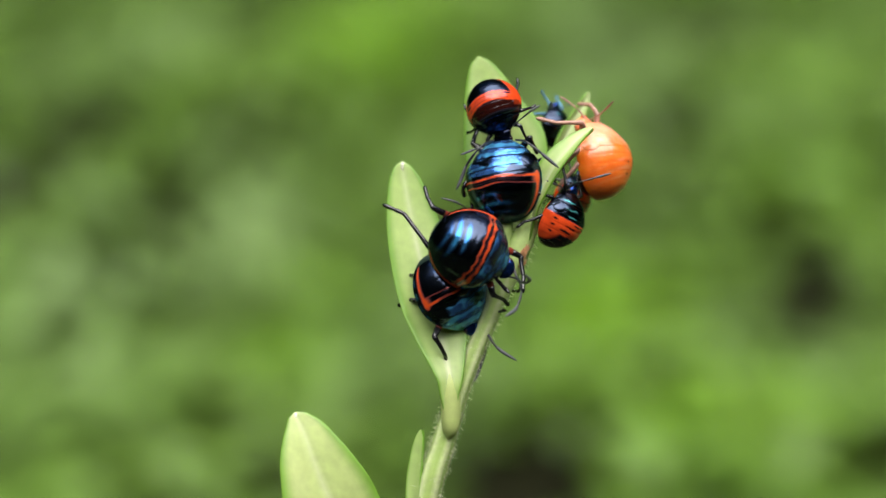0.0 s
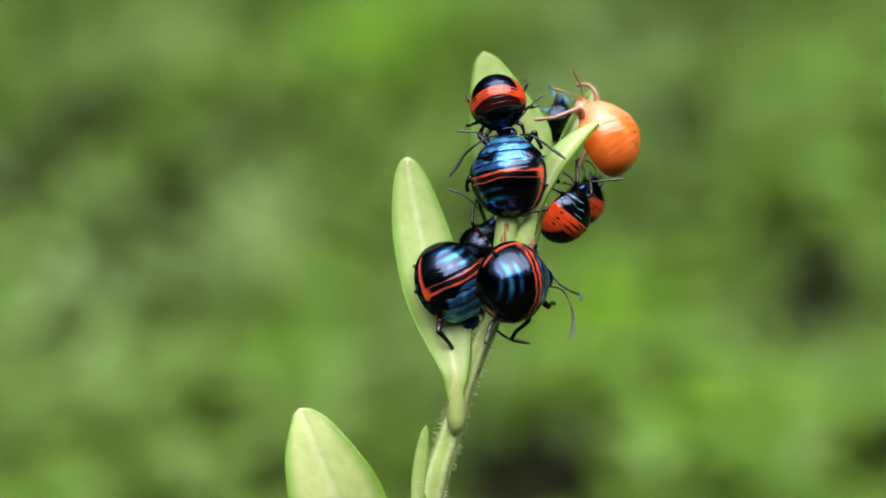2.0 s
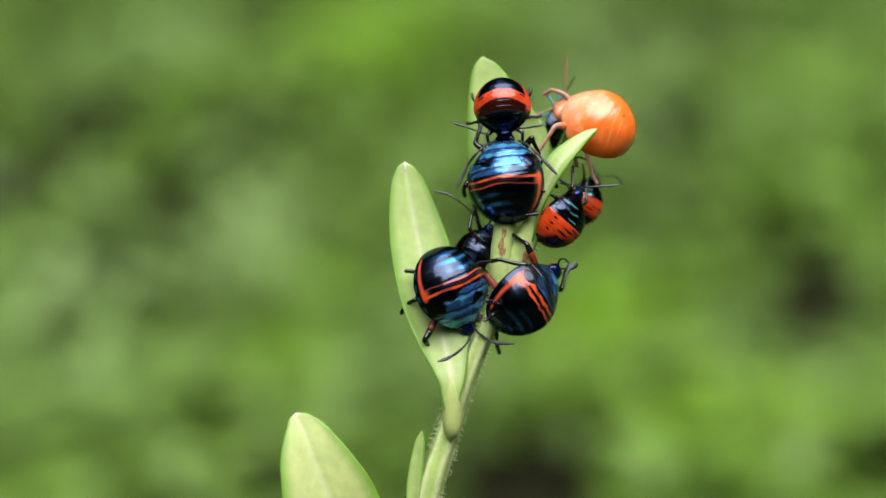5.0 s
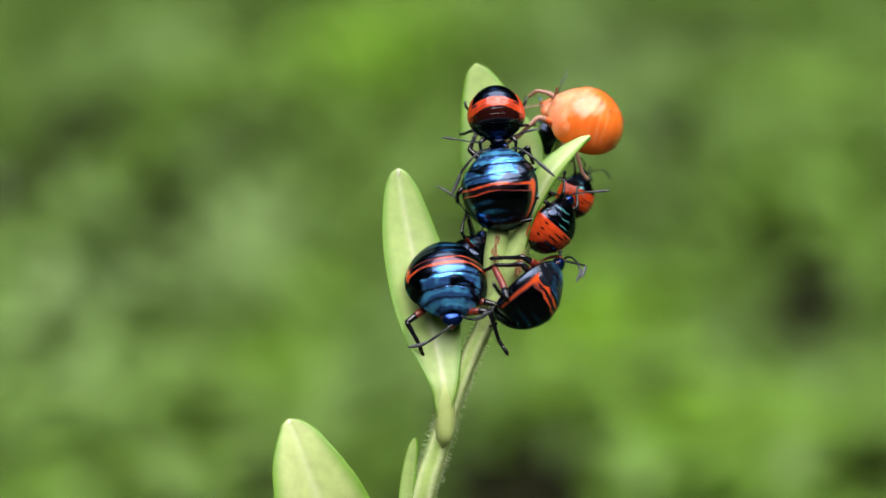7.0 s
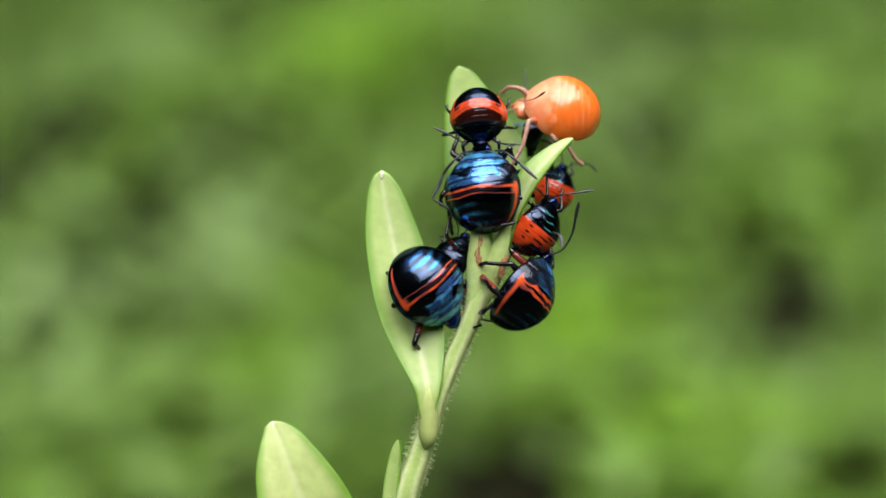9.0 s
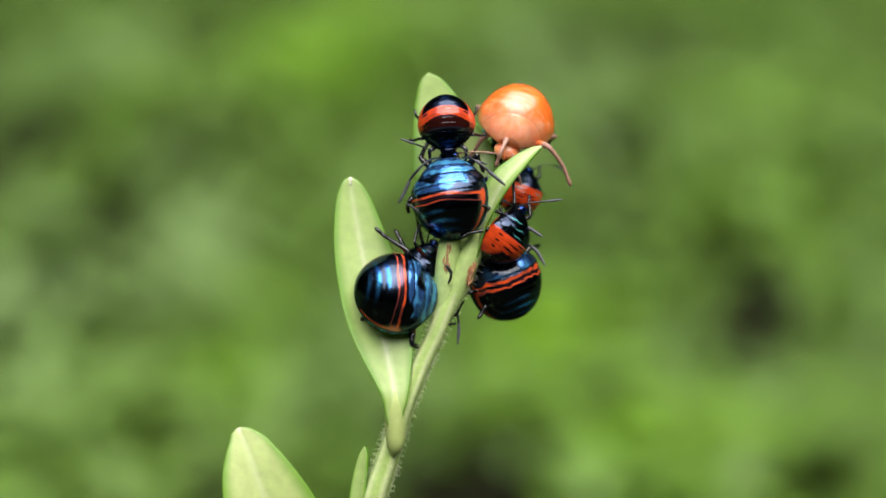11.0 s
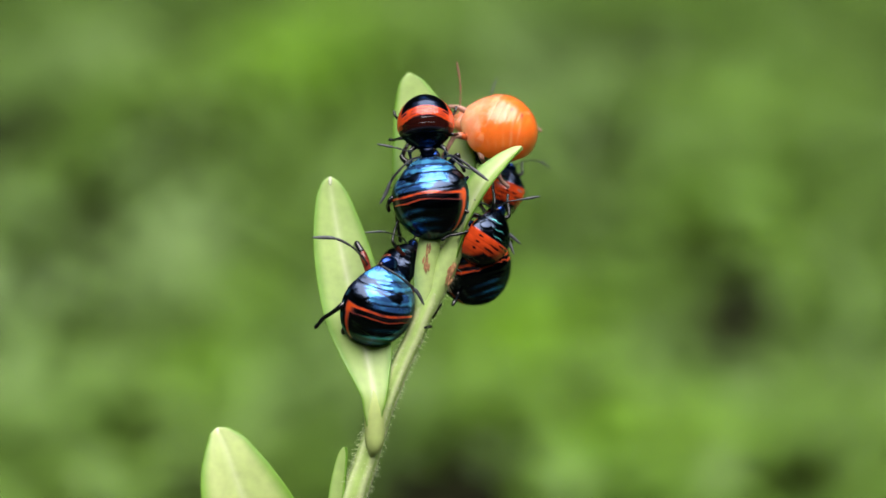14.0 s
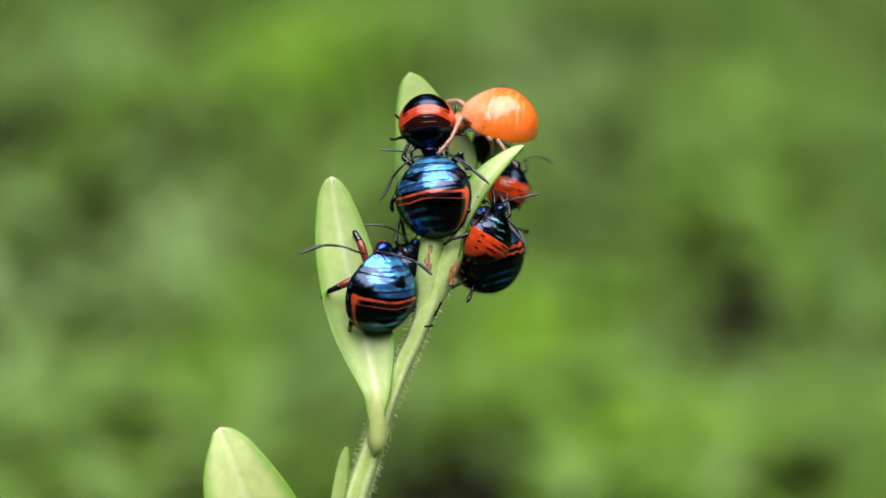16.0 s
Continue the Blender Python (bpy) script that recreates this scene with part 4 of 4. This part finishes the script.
TRACK = {
    "top": [(0.0, stand(5.68, 15.84, -2, -70, 16, 14)), (2.0, stand(5.54, 15.80, -2, -78, 17, 8)), (4.0, stand(6.17, 16.11, -2, -86, 18, 3)),
            (7.0, stand(6.27, 15.89, -2, -86, 18, 3)), (11.0, stand(6.04, 15.95, -2, -86, 18, 3)), (16.0, stand(5.95, 15.95, -2, -86, 18, 3))],
    "blue": [(0.0, stand(6.97, 7.41, -1, 98, -4, -28)), (4.0, stand(6.81, 7.46, -1, 98, -4, -28)), (8.0, stand(6.92, 7.31, -1, 98, -4, -28)),
             (11.0, stand(6.70, 7.36, -1, 98, -4, -28)), (16.0, stand(6.92, 7.50, -1, 98, -4, -28))],
    "leaf": [(0.0, stand(0.57, -4.58, -1, -58, -2, -38)), (1.0, stand(0.08, -4.70, -1, -58, -2, -38)), (2.0, stand(0.12, -4.19, -1, -62, -2, -38)),
             (3.0, stand(0.65, -4.35, -1, -80, 16, -31)), (4.0, stand(0.50, -4.21, -1, -68, 4, -38)), (6.5, stand(0.19, -3.90, -1, -64, 0, -40)),
             (7.0, stand(0.84, -2.93, -1, -80, 36, -14)), (7.5, stand(0.79, -3.01, -1, -76, 34, -14)), (8.5, stand(0.16, -3.10, -1, -58, -4, -40)),
             (9.7, stand(0.60, -3.06, -1, -34, 0, -22)), (11.0, stand(0.59, -3.13, -1, -4, -10, -18)), (12.0, stand(0.44, -3.56, -1, 22, -4, -4)),
             (13.0, stand(0.20, -3.90, -1, 50, -8, 8)), (14.0, stand(0.70, -4.38, -1, 74, 14, 40)), (15.0, stand(0.62, -3.61, -1, 78, 16, 46)), (16.0, stand(0.64, -2.97, -1, 82, 16, 46))],
    "climber": [(0.0, stand(2.76, 0.06, 4, -28, -12, 0)), (0.5, stand(2.94, -0.04, 4, -24, -12, 0)), (1.0, stand(3.62, -0.62, 4, -13, -15, 0)), (1.5, stand(6.55, -2.65, 3.5, -2, -26, 0)),
                (2.0, stand(6.75, -4.11, 3, 5, -34, 5)), (3.0, stand(7.91, -3.15, 2.5, 16, -42, 8)), (3.5, stand(8.43, -6.13, 2, 26, -36, 15)), (4.0, stand(8.12, -5.86, 1, 35, -15, 28)),
                (6.5, stand(9.03, -4.00, 0, 38, -14, 72)), (7.5, stand(9.96, -3.51, 0, 38, -14, 72)), (8.5, stand(10.52, -4.36, 0, 40, -12, 74)),
                (9.7, stand(11.21, -1.84, -4, 74, 2, 46)), (11.0, stand(12.97, -1.69, -5.5, 108, 12, 22)), (12.0, stand(12.16, -1.44, -5.5, 108, 12, 22)), (13.0, stand(12.66, -0.30, -5.5, 106, 10, 22)),
                (14.0, stand(11.78, 0.06, -5.5, 104, 10, 22)), (15.0, stand(12.81, 0.98, -5.5, 102, 12, 22)), (16.0, stand(13.02, 1.37, -5.5, 100, 14, 20))],
    "flank": [(0.0, stand(12.72, 3.34, -1.5, 62, 0, 58)), (3.0, stand(12.77, 3.32, -1.5, 50, 0, 58)), (6.5, stand(12.11, 3.58, -1.5, 50, 0, 58)),
              (11.0, stand(12.43, 3.44, -1.5, 54, 0, 58)), (16.0, stand(12.47, 3.27, -1.5, 60, 0, 58))],
    "rear": [(0.0, stand(14.55, 5.91, -8, 65, 0, 45)), (3.0, stand(15.63, 4.60, -8, 65, 0, 45)), (6.5, stand(15.39, 6.63, -8, 65, 0, 45)),
             (11.0, stand(14.77, 8.38, -8, 70, 0, 20)), (16.0, stand(15.44, 8.99, -8, 72, 0, 20))],
    "orange": [(0.0, stand(17.29, 9.80, -5, 94, -5, 58)), (1.0, stand(17.18, 10.59, -5, 96, -5, 55)), (2.0, stand(17.55, 11.75, -5, 108, -5, 55)), (3.0, stand(16.93, 11.56, -5, 115, -5, 58)),
               (4.0, stand(17.44, 12.77, -5, 140, -2, 46)), (6.5, stand(16.45, 14.97, -5, 145, -4, 34)), (7.5, stand(16.37, 15.27, -5, 150, -6, 42)), (8.5, stand(15.82, 15.95, -5, 154, -4, 44)),
               (9.7, stand(15.39, 17.25, -5, 195, 30, 32)), (11.0, stand(14.06, 16.51, -5, 250, 46, 5)), (12.0, stand(14.81, 16.21, -5, 195, 22, 45)), (13.0, stand(15.58, 15.41, -5, 156, -6, 40)),
               (14.0, stand(14.41, 15.44, -5, 156, -6, 36)), (15.0, stand(14.43, 16.16, -5, 156, -8, 43)), (16.0, stand(14.22, 16.14, -5, 162, -6, 62))],
    "dark": [(0.0, stand(12.65, 14.16, -11, 80, 0, 60)), (16.0, stand(12.65, 14.29, -11, 80, 0, 60))],
    "hidden": [(0.0, stand(3.71, -0.45, -5, 68, 0, -62)), (16.0, stand(3.71, -0.32, -5, 68, 0, -62))],
}
RB, BB = (LEG_RED, LEG), (LEG, LEG_BLUE)
bugs = {
    "top": insect("bug_nymph", "small red and black glossy nymph, head down", TRACK["top"][0][1], 0.68, red_marks, head_tone=(0.006, 0.010, 0.03, 0.9), reach=0.85,
                  feelers=([(-2.10, 4.65, 1.15), (-3.66, 4.39, 4.12), (-4.99, 3.93, 5.62), (-6.58, 3.29, 5.67)], [(2.26, 5.16, 1.11), (3.53, 5.83, 3.28), (5.52, 5.37, 4.05), (8.39, 4.49, 4.11)])),
    "blue": insect("bug_nymph", "large round steel-blue nymph with orange double stripe", TRACK["blue"][0][1], 0.975, blue_marks, head_drop=0.9,
                   legs={"Rmiddle": [(2.00, 1.13, -2.14), (4.68, 1.66, -0.61), (4.78, -0.01, -1.38), (4.77, -1.06, -2.62)], "Rfront": [(1.43, 3.16, -1.68), (3.67, 4.54, -0.43), (3.47, 3.47, -1.57), (3.18, 2.92, -2.62)],
                         "Lmiddle": [(-3.16, 1.20, 0.61), (-4.09, 0.51, 2.22), (-4.72, -0.16, 1.91), (-4.91, -0.63, 1.40)], "Rhind": [(0.89, -2.62, -1.84), (1.82, -3.68, -1.84), (1.89, -4.40, -2.52), (1.76, -4.96, -3.08)]},
                   feelers=([(0.01, 4.79, 1.54), (-0.15, 4.15, 4.49), (-1.94, 2.61, 5.32), (-3.05, 1.26, 5.22), (-3.91, -0.02, 5.57)], [(2.24, 4.48, 0.33), (4.20, 3.92, 2.16), (5.29, 2.97, 2.08), (6.29, 1.69, 1.45), (7.28, 0.40, 0.82)])),
    "leaf": insect("bug_nymph", "steel-blue and orange nymph turning on the leaf", TRACK["leaf"][0][1], 0.98, blue_marks, RB, reach=1.35,
                   legs={"Rfront": [(1.83, 2.06, -1.34), (5.04, 3.17, 0.09), (4.60, 5.85, -0.74), (4.58, 7.30, -1.96)], "Rmiddle": [(1.23, -0.20, -2.26), (2.94, -0.99, -2.34), (3.06, -1.52, -3.75), (3.52, -1.41, -4.76)],
                         "Rhind": [(-0.05, -2.10, -1.35), (1.25, -3.08, -1.76), (1.32, -3.82, -3.15), (1.41, -4.20, -3.88)]},
                   feelers=([(-2.03, 4.40, -0.86), (-3.73, 4.97, -0.57), (-5.15, 5.41, -1.46), (-6.70, 5.21, -2.98), (-8.48, 4.03, -4.33)], [(-0.97, 4.86, 0.05), (-1.06, 5.35, 2.05), (-0.33, 5.30, 3.58), (0.73, 4.88, 4.85), (1.61, 3.96, 6.15)])),
    "climber": insect("bug_nymph", "steel-blue and orange nymph climbing round the stem", TRACK["climber"][0][1], 0.95, broad_marks, RB,
                      legs={"Lfront": [(-1.64, 2.86, -0.40), (-4.29, 2.29, -2.24), (-3.64, 1.41, -4.27), (-2.88, 0.88, -5.72)], "Lmiddle": [(-1.46, 1.62, -0.42), (-3.87, 0.85, -1.49), (-3.00, -1.35, -3.44), (-0.91, -2.60, -4.49)],
                            "Lhind": [(-2.37, -1.54, -3.56), (-2.24, -6.09, -1.30), (-2.93, -6.82, -2.53), (-3.78, -7.27, -3.70)], "Rhind": [(1.47, -1.36, -3.52), (1.82, -4.49, -2.03), (-0.27, -7.85, -4.90), (-0.11, -9.61, -6.35)]}),
    "flank": insect("bug_nymph", "small red nymph with black bars and green-glossed thorax", TRACK["flank"][0][1], 0.7, side_marks,
                    feelers=([(-2.57, 4.72, -0.06), (-5.72, 4.61, 0.28), (-6.22, 4.46, -0.52), (-6.60, 4.44, -1.12)], [(-2.21, 5.33, 0.51), (-2.92, 6.67, 2.07), (-2.05, 8.27, 3.46), (-1.01, 10.18, 5.13)])),
    "rear": insect("bug_nymph", "small red and black nymph half hidden behind another", TRACK["rear"][0][1], 0.56, rear_marks, reach=0.8),
    "orange": insect("orange_bug_nymph", "freshly moulted plain orange nymph with pale soft shell", TRACK["orange"][0][1], 0.93, orange_marks, (LEG_SOFT, LEG_PALE), SOFT, (0.85, 0.3, 0.14, 0), head_drop=1.3, reach=0.95,
                     legs={"Rfront": [(0.60, 3.30, -0.70), (0.40, 5.60, 0.90), (0.55, 7.20, 0.10), (0.60, 7.60, -1.30)], "Rmiddle": [(1.9, 1.9, -1.0), (3.6, 2.8, -1.4), (4.2, 3.4, -3.0), (4.6, 3.6, -3.8)],
                           "Lfront": [(-2.94, 3.04, -0.24), (-4.75, 4.35, 1.15), (-7.10, 4.60, -0.9), (-8.34, 5.30, -2.4)], "Lmiddle": [(-2.86, 2.19, -0.28), (-5.07, 0.56, -0.19), (-4.60, -0.23, -1.79), (-4.02, -0.79, -3.14)]},
                     feelers=([(-0.7, 5.4, -0.6), (-1.2, 6.2, -0.9), (-2.0, 7.2, -1.6), (-2.8, 8.2, -2.6)], [(0.7, 5.4, -1.3), (1.6, 6.3, -0.5), (3.3, 7.8, 0.3), (5.2, 9.8, 0.8)]),
                     feeler_mats=(LEG_PALE, LEG_PALE)),
    "dark": insect("bug_nymph", "black nymph with teal gloss behind the upper leaf", TRACK["dark"][0][1], 0.5, dark_marks, BB,
                   feelers=([(-2.13, 3.85, 0.31), (-2.04, 6.55, 0.47), (-4.03, 10.27, 1.03), (-3.95, 15.46, 1.15)], [(0.16, 4.20, 0.28), (0.89, 5.13, 1.53), (1.49, 5.88, 2.58), (1.85, 6.27, 3.21)])),
    "hidden": insect("bug_nymph", "dark nymph wedged between leaf and stem", TRACK["hidden"][0][1], 0.6, dark_marks, RB,
                     legs={"Rmiddle": [(2.24, -1.86, -0.66), (3.00, -4.60, -7.06), (6.64, -4.00, -8.93), (9.35, -0.99, -9.07)], "Rhind": [(2.61, -3.83, -1.36), (2.67, -8.48, -6.44), (6.25, -9.51, -8.21), (8.29, -11.21, -7.09)],
                           "Lfront": [(2.63, 2.36, 2.16), (4.26, 3.81, 6.20), (2.51, 6.99, 5.93), (0.95, 9.23, 5.32)]},
                     feelers=([(2.34, 4.73, 2.70), (2.80, 6.33, 5.39), (2.11, 7.83, 10.22), (0.30, 7.63, 13.64)], [(2.71, 5.05, 2.01), (4.25, 6.23, 2.65), (4.29, 7.16, 2.58), (4.23, 8.02, 2.69)])),
}


def limb_rows(root, amount, rng, times):
    """Small turns of a limb about its joint."""
    rows = []
    for t in times:
        turn = pose(0, 0, 0, rng.gauss(0, amount * 0.4), rng.gauss(0, amount * 0.4), rng.gauss(0, amount))
        rows.append((t, Matrix.Translation(root) @ turn @ Matrix.Translation(-root)))
    return rows


def placed(rows, t):
    """The pose at t between two rows of a track."""
    for (ta, a), (tb, b) in zip(rows, rows[1:]):
        if t <= tb:
            g = max(0.0, (t - ta) / (tb - ta))
            return Matrix.LocRotScale(a.translation.lerp(b.translation, g), a.to_quaternion().slerp(b.to_quaternion(), g), None)
    return rows[-1][1]


def aimed_rows(key, root, tip, targets):
    """Turns of a limb about its joint that point its tip at each target (seconds and layout millimetres)."""
    rows = []
    for t, u, v, w in targets:
        goal = placed(TRACK[key], t).inverted() @ at(u, v, w) - root
        turn = (tip - root).rotation_difference(goal).to_matrix().to_4x4()
        rows.append((t, Matrix.Translation(root) @ turn @ Matrix.Translation(-root)))
    return rows if rows[-1][0] == 16 else rows + [(16.0, rows[-1][1])]


# where the tips of feeling antennae and stepping legs are
AIM = {
    ("leaf", "L"): [(0, 8.1, -12.3, 0.2), (0.5, 9.5, -10.2, -0.1), (1.5, 9.1, -11.2, -1.5), (3, 7.6, -12.3, 2.4), (3.5, 7.4, -12.0, 2.2), (4.2, 7.2, -10.7, 2.6), (7, 5.8, -5.7, 7.1), (8.5, 10.3, -8.2, -2.8), (11, 6.1, 0.1, 3.7), (12, 3.0, -0.1, 4.9), (12.75, -0.4, 4.1, 3.6), (13.5, -4.5, 4.2, 3.1), (14.5, -6.2, 4.1, 2.8), (15.5, -5.2, 5.5, 4.1), (16, -7.7, 1.1, 3.0)],
    ("leaf", "R"): [(0, 3.5, -15.0, -1.2), (0.5, 3.2, -13.5, 2.2), (1.5, 2.5, -14.8, -1.2), (2.5, 2.9, -14.0, 2.6), (3.5, -0.3, -12.5, 3.7), (4.2, -1.1, -12.4, 1.8), (7, -4.0, -10.4, 2.0), (8.5, 0.8, -12.7, -1.1), (11, 8.0, -9.6, -1.6), (12, 8.2, -6.9, -1.0), (13.5, 6.5, -5.6, -0.1), (14.5, 7.2, -3.7, 1.2), (15.5, 8.0, -0.2, 1.3), (16, 6.6, -1.0, 1.9)],
    ("leaf", "Rfront"): [(0, 0.4, -13.4, -0.6), (0.5, 0.5, -13.4, -0.6), (1.5, 0.5, -13.5, -0.6), (2.5, 0.5, -13.4, -0.4), (3.5, 0.5, -13.5, -0.2), (4, -1.6, -12.1, -3.3), (7, -1.6, -11.8, -0.1), (8.5, -1.0, -11.2, -3.6), (11, 4.5, -10.2, -4.4), (12, 5.2, -5.8, -7.6), (13, 5.2, -7.4, -6.4), (14, 5.6, -5.7, -5.4), (16, 5.3, -5.6, -2.3)],
    ("leaf", "Lfront"): [(0, 4.3, -10.3, -8.4), (8.5, 7.8, -6.6, -6.5), (11, 0.6, 3.8, -2.8), (12, -2.1, 3.9, -2.1), (12.75, -3.0, 1.8, -6.6), (13.5, -0.8, 1.8, -7.3), (15.5, -2.6, 3.4, -5.1), (16, -2.3, 3.4, -5.3)],
    ("leaf", "Lmiddle"): [(0, 5.6, -6.5, -8.9), (8.5, 6.6, -2.8, -7.8), (11, -1.6, 4.1, -2.7), (12, -5.4, 1.9, -2.0), (13.5, -6.8, -5.5, -0.7), (15.5, -5.8, -5.0, -3.3), (16, -5.5, -3.7, -4.5)],
    ("leaf", "Lhind"): [(0, 3.7, -1.9, -10.3), (8.5, 2.7, 1.7, -9.3), (11, -3.3, 1.2, -8.8), (12, -7.0, -3.4, -5.4), (13.5, -3.4, -9.7, -4.5), (15.5, -2.6, -9.0, -5.0), (16, -2.4, -9.0, -4.6)],
    ("leaf", "Rmiddle"): [(0, -4.9, -6.3, -2.8), (1.5, -4.6, -6.3, -4.3), (3.5, -4.5, -6.2, -3.6), (7, -4.5, -6.1, -2.5), (8.5, -4.3, -6.0, -3.8), (11, -2.5, -8.6, -2.5), (13, 2.3, -9.6, -3.1), (16, 4.7, -7.6, -3.1)],
    ("leaf", "Rhind"): [(0, -4.4, -2.9, -3.3), (1.5, -4.5, -3.0, -4.1), (3.5, -4.5, -1.0, -2.4), (7, -4.5, -0.9, -3.2), (7.75, -3.3, -1.6, -4.7), (8.5, -4.4, -0.9, -4.0), (11, -3.3, -6.5, -1.8), (13, -0.8, -9.6, -1.8), (16, 1.6, -9.4, -2.2)],
    ("climber", "L"): [(0, 8.7, -2.8, 10.2), (0.5, 7.7, -3.5, 10.1), (2.5, 15.0, -5.0, 5.4), (4, 12.7, -0.0, 7.0), (7, 15.3, -2.2, 6.3), (8.5, 17.1, 5.1, 3.0), (9.75, 15.9, 7.1, 1.9), (11, 16.8, 3.4, 0.3), (12, 18.9, 4.5, -3.2), (13.5, 17.3, 3.3, -2.2), (16, 17.0, 2.5, -0.7)],
    ("climber", "R"): [(0, 6.6, -7.1, 9.1), (0.5, 9.3, -9.9, 3.4), (1.5, 13.5, -9.8, 4.5), (2.5, 14.3, -7.8, 4.8), (4, 13.3, -1.8, 6.6), (7, 14.8, -2.7, 5.2), (8.5, 15.2, -0.7, 5.6), (9.75, 13.6, -0.4, 2.2), (11, 17.2, 0.2, -0.5), (16, 17.1, 1.5, -1.3)],
    ("climber", "Lhind"): [(0, -2.0, 6.7, 2.8), (0.5, -1.9, 6.7, 2.6), (1, -1.7, 5.6, 3.7), (1.5, 3.1, 2.5, 5.9), (2.5, 4.6, 0.7, 6.2), (4, 4.3, -4.9, 5.0), (6.5, 5.6, -4.1, 6.4), (8.5, 7.3, -2.6, 7.1), (11, 8.9, -3.0, -2.6), (16, 9.0, -2.4, -3.2)],
    ("climber", "Rhind"): [(0, -6.2, 4.7, 2.7), (0.5, -5.7, -0.1, 6.5), (1, -4.7, -2.1, 7.1), (1.5, 2.5, -7.4, 8.6), (2.5, 5.4, -10.1, 7.6), (4, 4.3, -7.9, 6.0), (6.5, 5.0, -6.6, 5.6), (8.5, 6.2, -6.2, 5.9), (11, 10.1, -5.5, -2.2), (16, 10.9, -3.7, -2.7)],
    ("climber", "Lmiddle"): [(0, 7.1, -4.9, 3.5), (2.5, 7.0, -2.4, -3.9), (3.25, 4.7, -1.1, -2.3), (4, 3.4, -1.4, 0.8), (6.5, 4.4, -1.7, 0.3), (7, 4.9, -1.7, -0.4), (8.5, 5.1, -1.5, 0.7), (11, 8.0, 1.1, -9.3), (12, 8.6, 0.8, -10.2), (13.5, 8.8, 0.7, -10.4), (16, 9.3, -0.6, -9.2)],
    ("climber", "Lfront"): [(0, 9.0, -4.9, 3.3), (2.5, 9.3, -0.5, -4.5), (4, 8.9, 1.2, -2.8), (6.5, 4.4, -0.2, 0.5), (7, 4.9, -0.1, 0.5), (8.5, 8.8, 1.4, -2.0), (11, 12.4, 1.5, -9.8), (16, 12.5, 1.4, -9.5)],
    ("orange", "R"): [(0, 18.9, 16.4, -1.4), (0.5, 17.7, 18.6, -1.8), (2.5, 13.1, 19.1, -1.7), (4, 14.1, 22.0, -5.8), (6.5, 13.2, 20.2, -1.1), (8.5, 12.4, 16.2, -0.8), (9.75, 11.8, 21.5, -2.0), (11, 5.0, 12.3, -2.4), (12.5, 8.4, 22.5, -5.0), (13.5, 9.1, 23.6, -6.2), (14.5, 9.9, 20.8, -1.8), (15.25, 8.5, 16.8, -1.0), (16, 8.2, 12.7, -2.3)],
    ("top", "R"): [(0, 1.9, 10.3, 2.0), (1.5, 1.0, 11.8, 2.2), (4, 1.0, 14.5, 1.8), (7, -1.7, 13.3, -0.2), (8.5, 1.2, 14.4, 2.1), (11, 0.9, 13.8, 2.2), (12.5, 0.8, 13.4, 2.2), (13.5, 0.7, 13.3, 2.1), (16, 0.5, 12.6, 2.0)],
    ("top", "L"): [(0, 10.6, 15.7, 2.7), (0.5, 10.5, 15.4, 2.8), (1.5, 10.8, 16.9, 0.3), (2.5, 11.0, 16.5, 0.3), (4, 11.0, 13.5, 2.8), (7, 10.9, 14.0, 3.0), (11, 10.4, 11.2, 2.5), (16, 12.9, 9.1, -0.1)],
    ("dark", "L"): [(0, 12.2, 16.6, -4.1), (4, 13.3, 18.5, -4.6), (7, 15.2, 22.8, -9.1), (8.5, 11.2, 23.1, -9.3), (11, 15.3, 22.9, -9.1), (12.5, 12.1, 20.1, -5.6), (13.5, 14.2, 22.8, -9.2), (15.5, 15.8, 22.6, -9.1), (16, 15.7, 22.3, -9.1)],
    ("hidden", "Rmiddle"): [(0, 9.1, -3.1, 0.3), (4, 6.9, -5.0, 1.2), (8.5, 7.6, -5.1, 0.6), (11, 8.0, -4.0, 0.9), (12, 7.9, -4.7, 0.7), (13.5, 7.9, -4.4, 0.9), (16, 7.6, -4.1, 1.1)],
    ("hidden", "Rhind"): [(0, 6.2, -6.9, 1.0), (8.5, 5.7, -7.6, 0.4), (11, 6.6, -6.4, 1.1), (12, 6.2, -6.7, 1.0), (13.5, 6.2, -6.7, 1.0), (16, 6.0, -6.6, 1.1)],
    ("hidden", "L"): [(0, -0.2, 5.6, 1.4), (2.5, -0.6, 6.4, 0.4), (4, -2.0, 6.4, -2.8), (7, -0.4, 8.0, -2.8), (8.5, 0.9, 6.6, 1.6), (11, 1.7, 6.8, 1.9), (12, -0.3, 8.1, -2.8), (13.5, -0.5, 3.5, 2.1), (16, -0.8, 4.4, 1.5)],
}
STIR = {"leaf": 3, "climber": 4, "orange": 6, "top": 3, "blue": 2.5, "flank": 2.5, "rear": 3, "dark": 3, "hidden": 3}


def motions():
    for key, rows in TRACK.items():
        walk(bugs[key], rows)
    rng = random.Random(5)
    names = {bug: key for key, bug in bugs.items()}
    for bug, limb, root, tip, tag in JOINTS:
        key = names[bug]
        if (key, tag) in AIM:
            walk(limb, aimed_rows(key, root, tip, AIM[key, tag]))
        else:
            more = 1.6 if limb.name.startswith("antenna") else 1.0
            walk(limb, limb_rows(root, STIR[key] * more, rng, [float(t) for t in range(17)]))


motions()
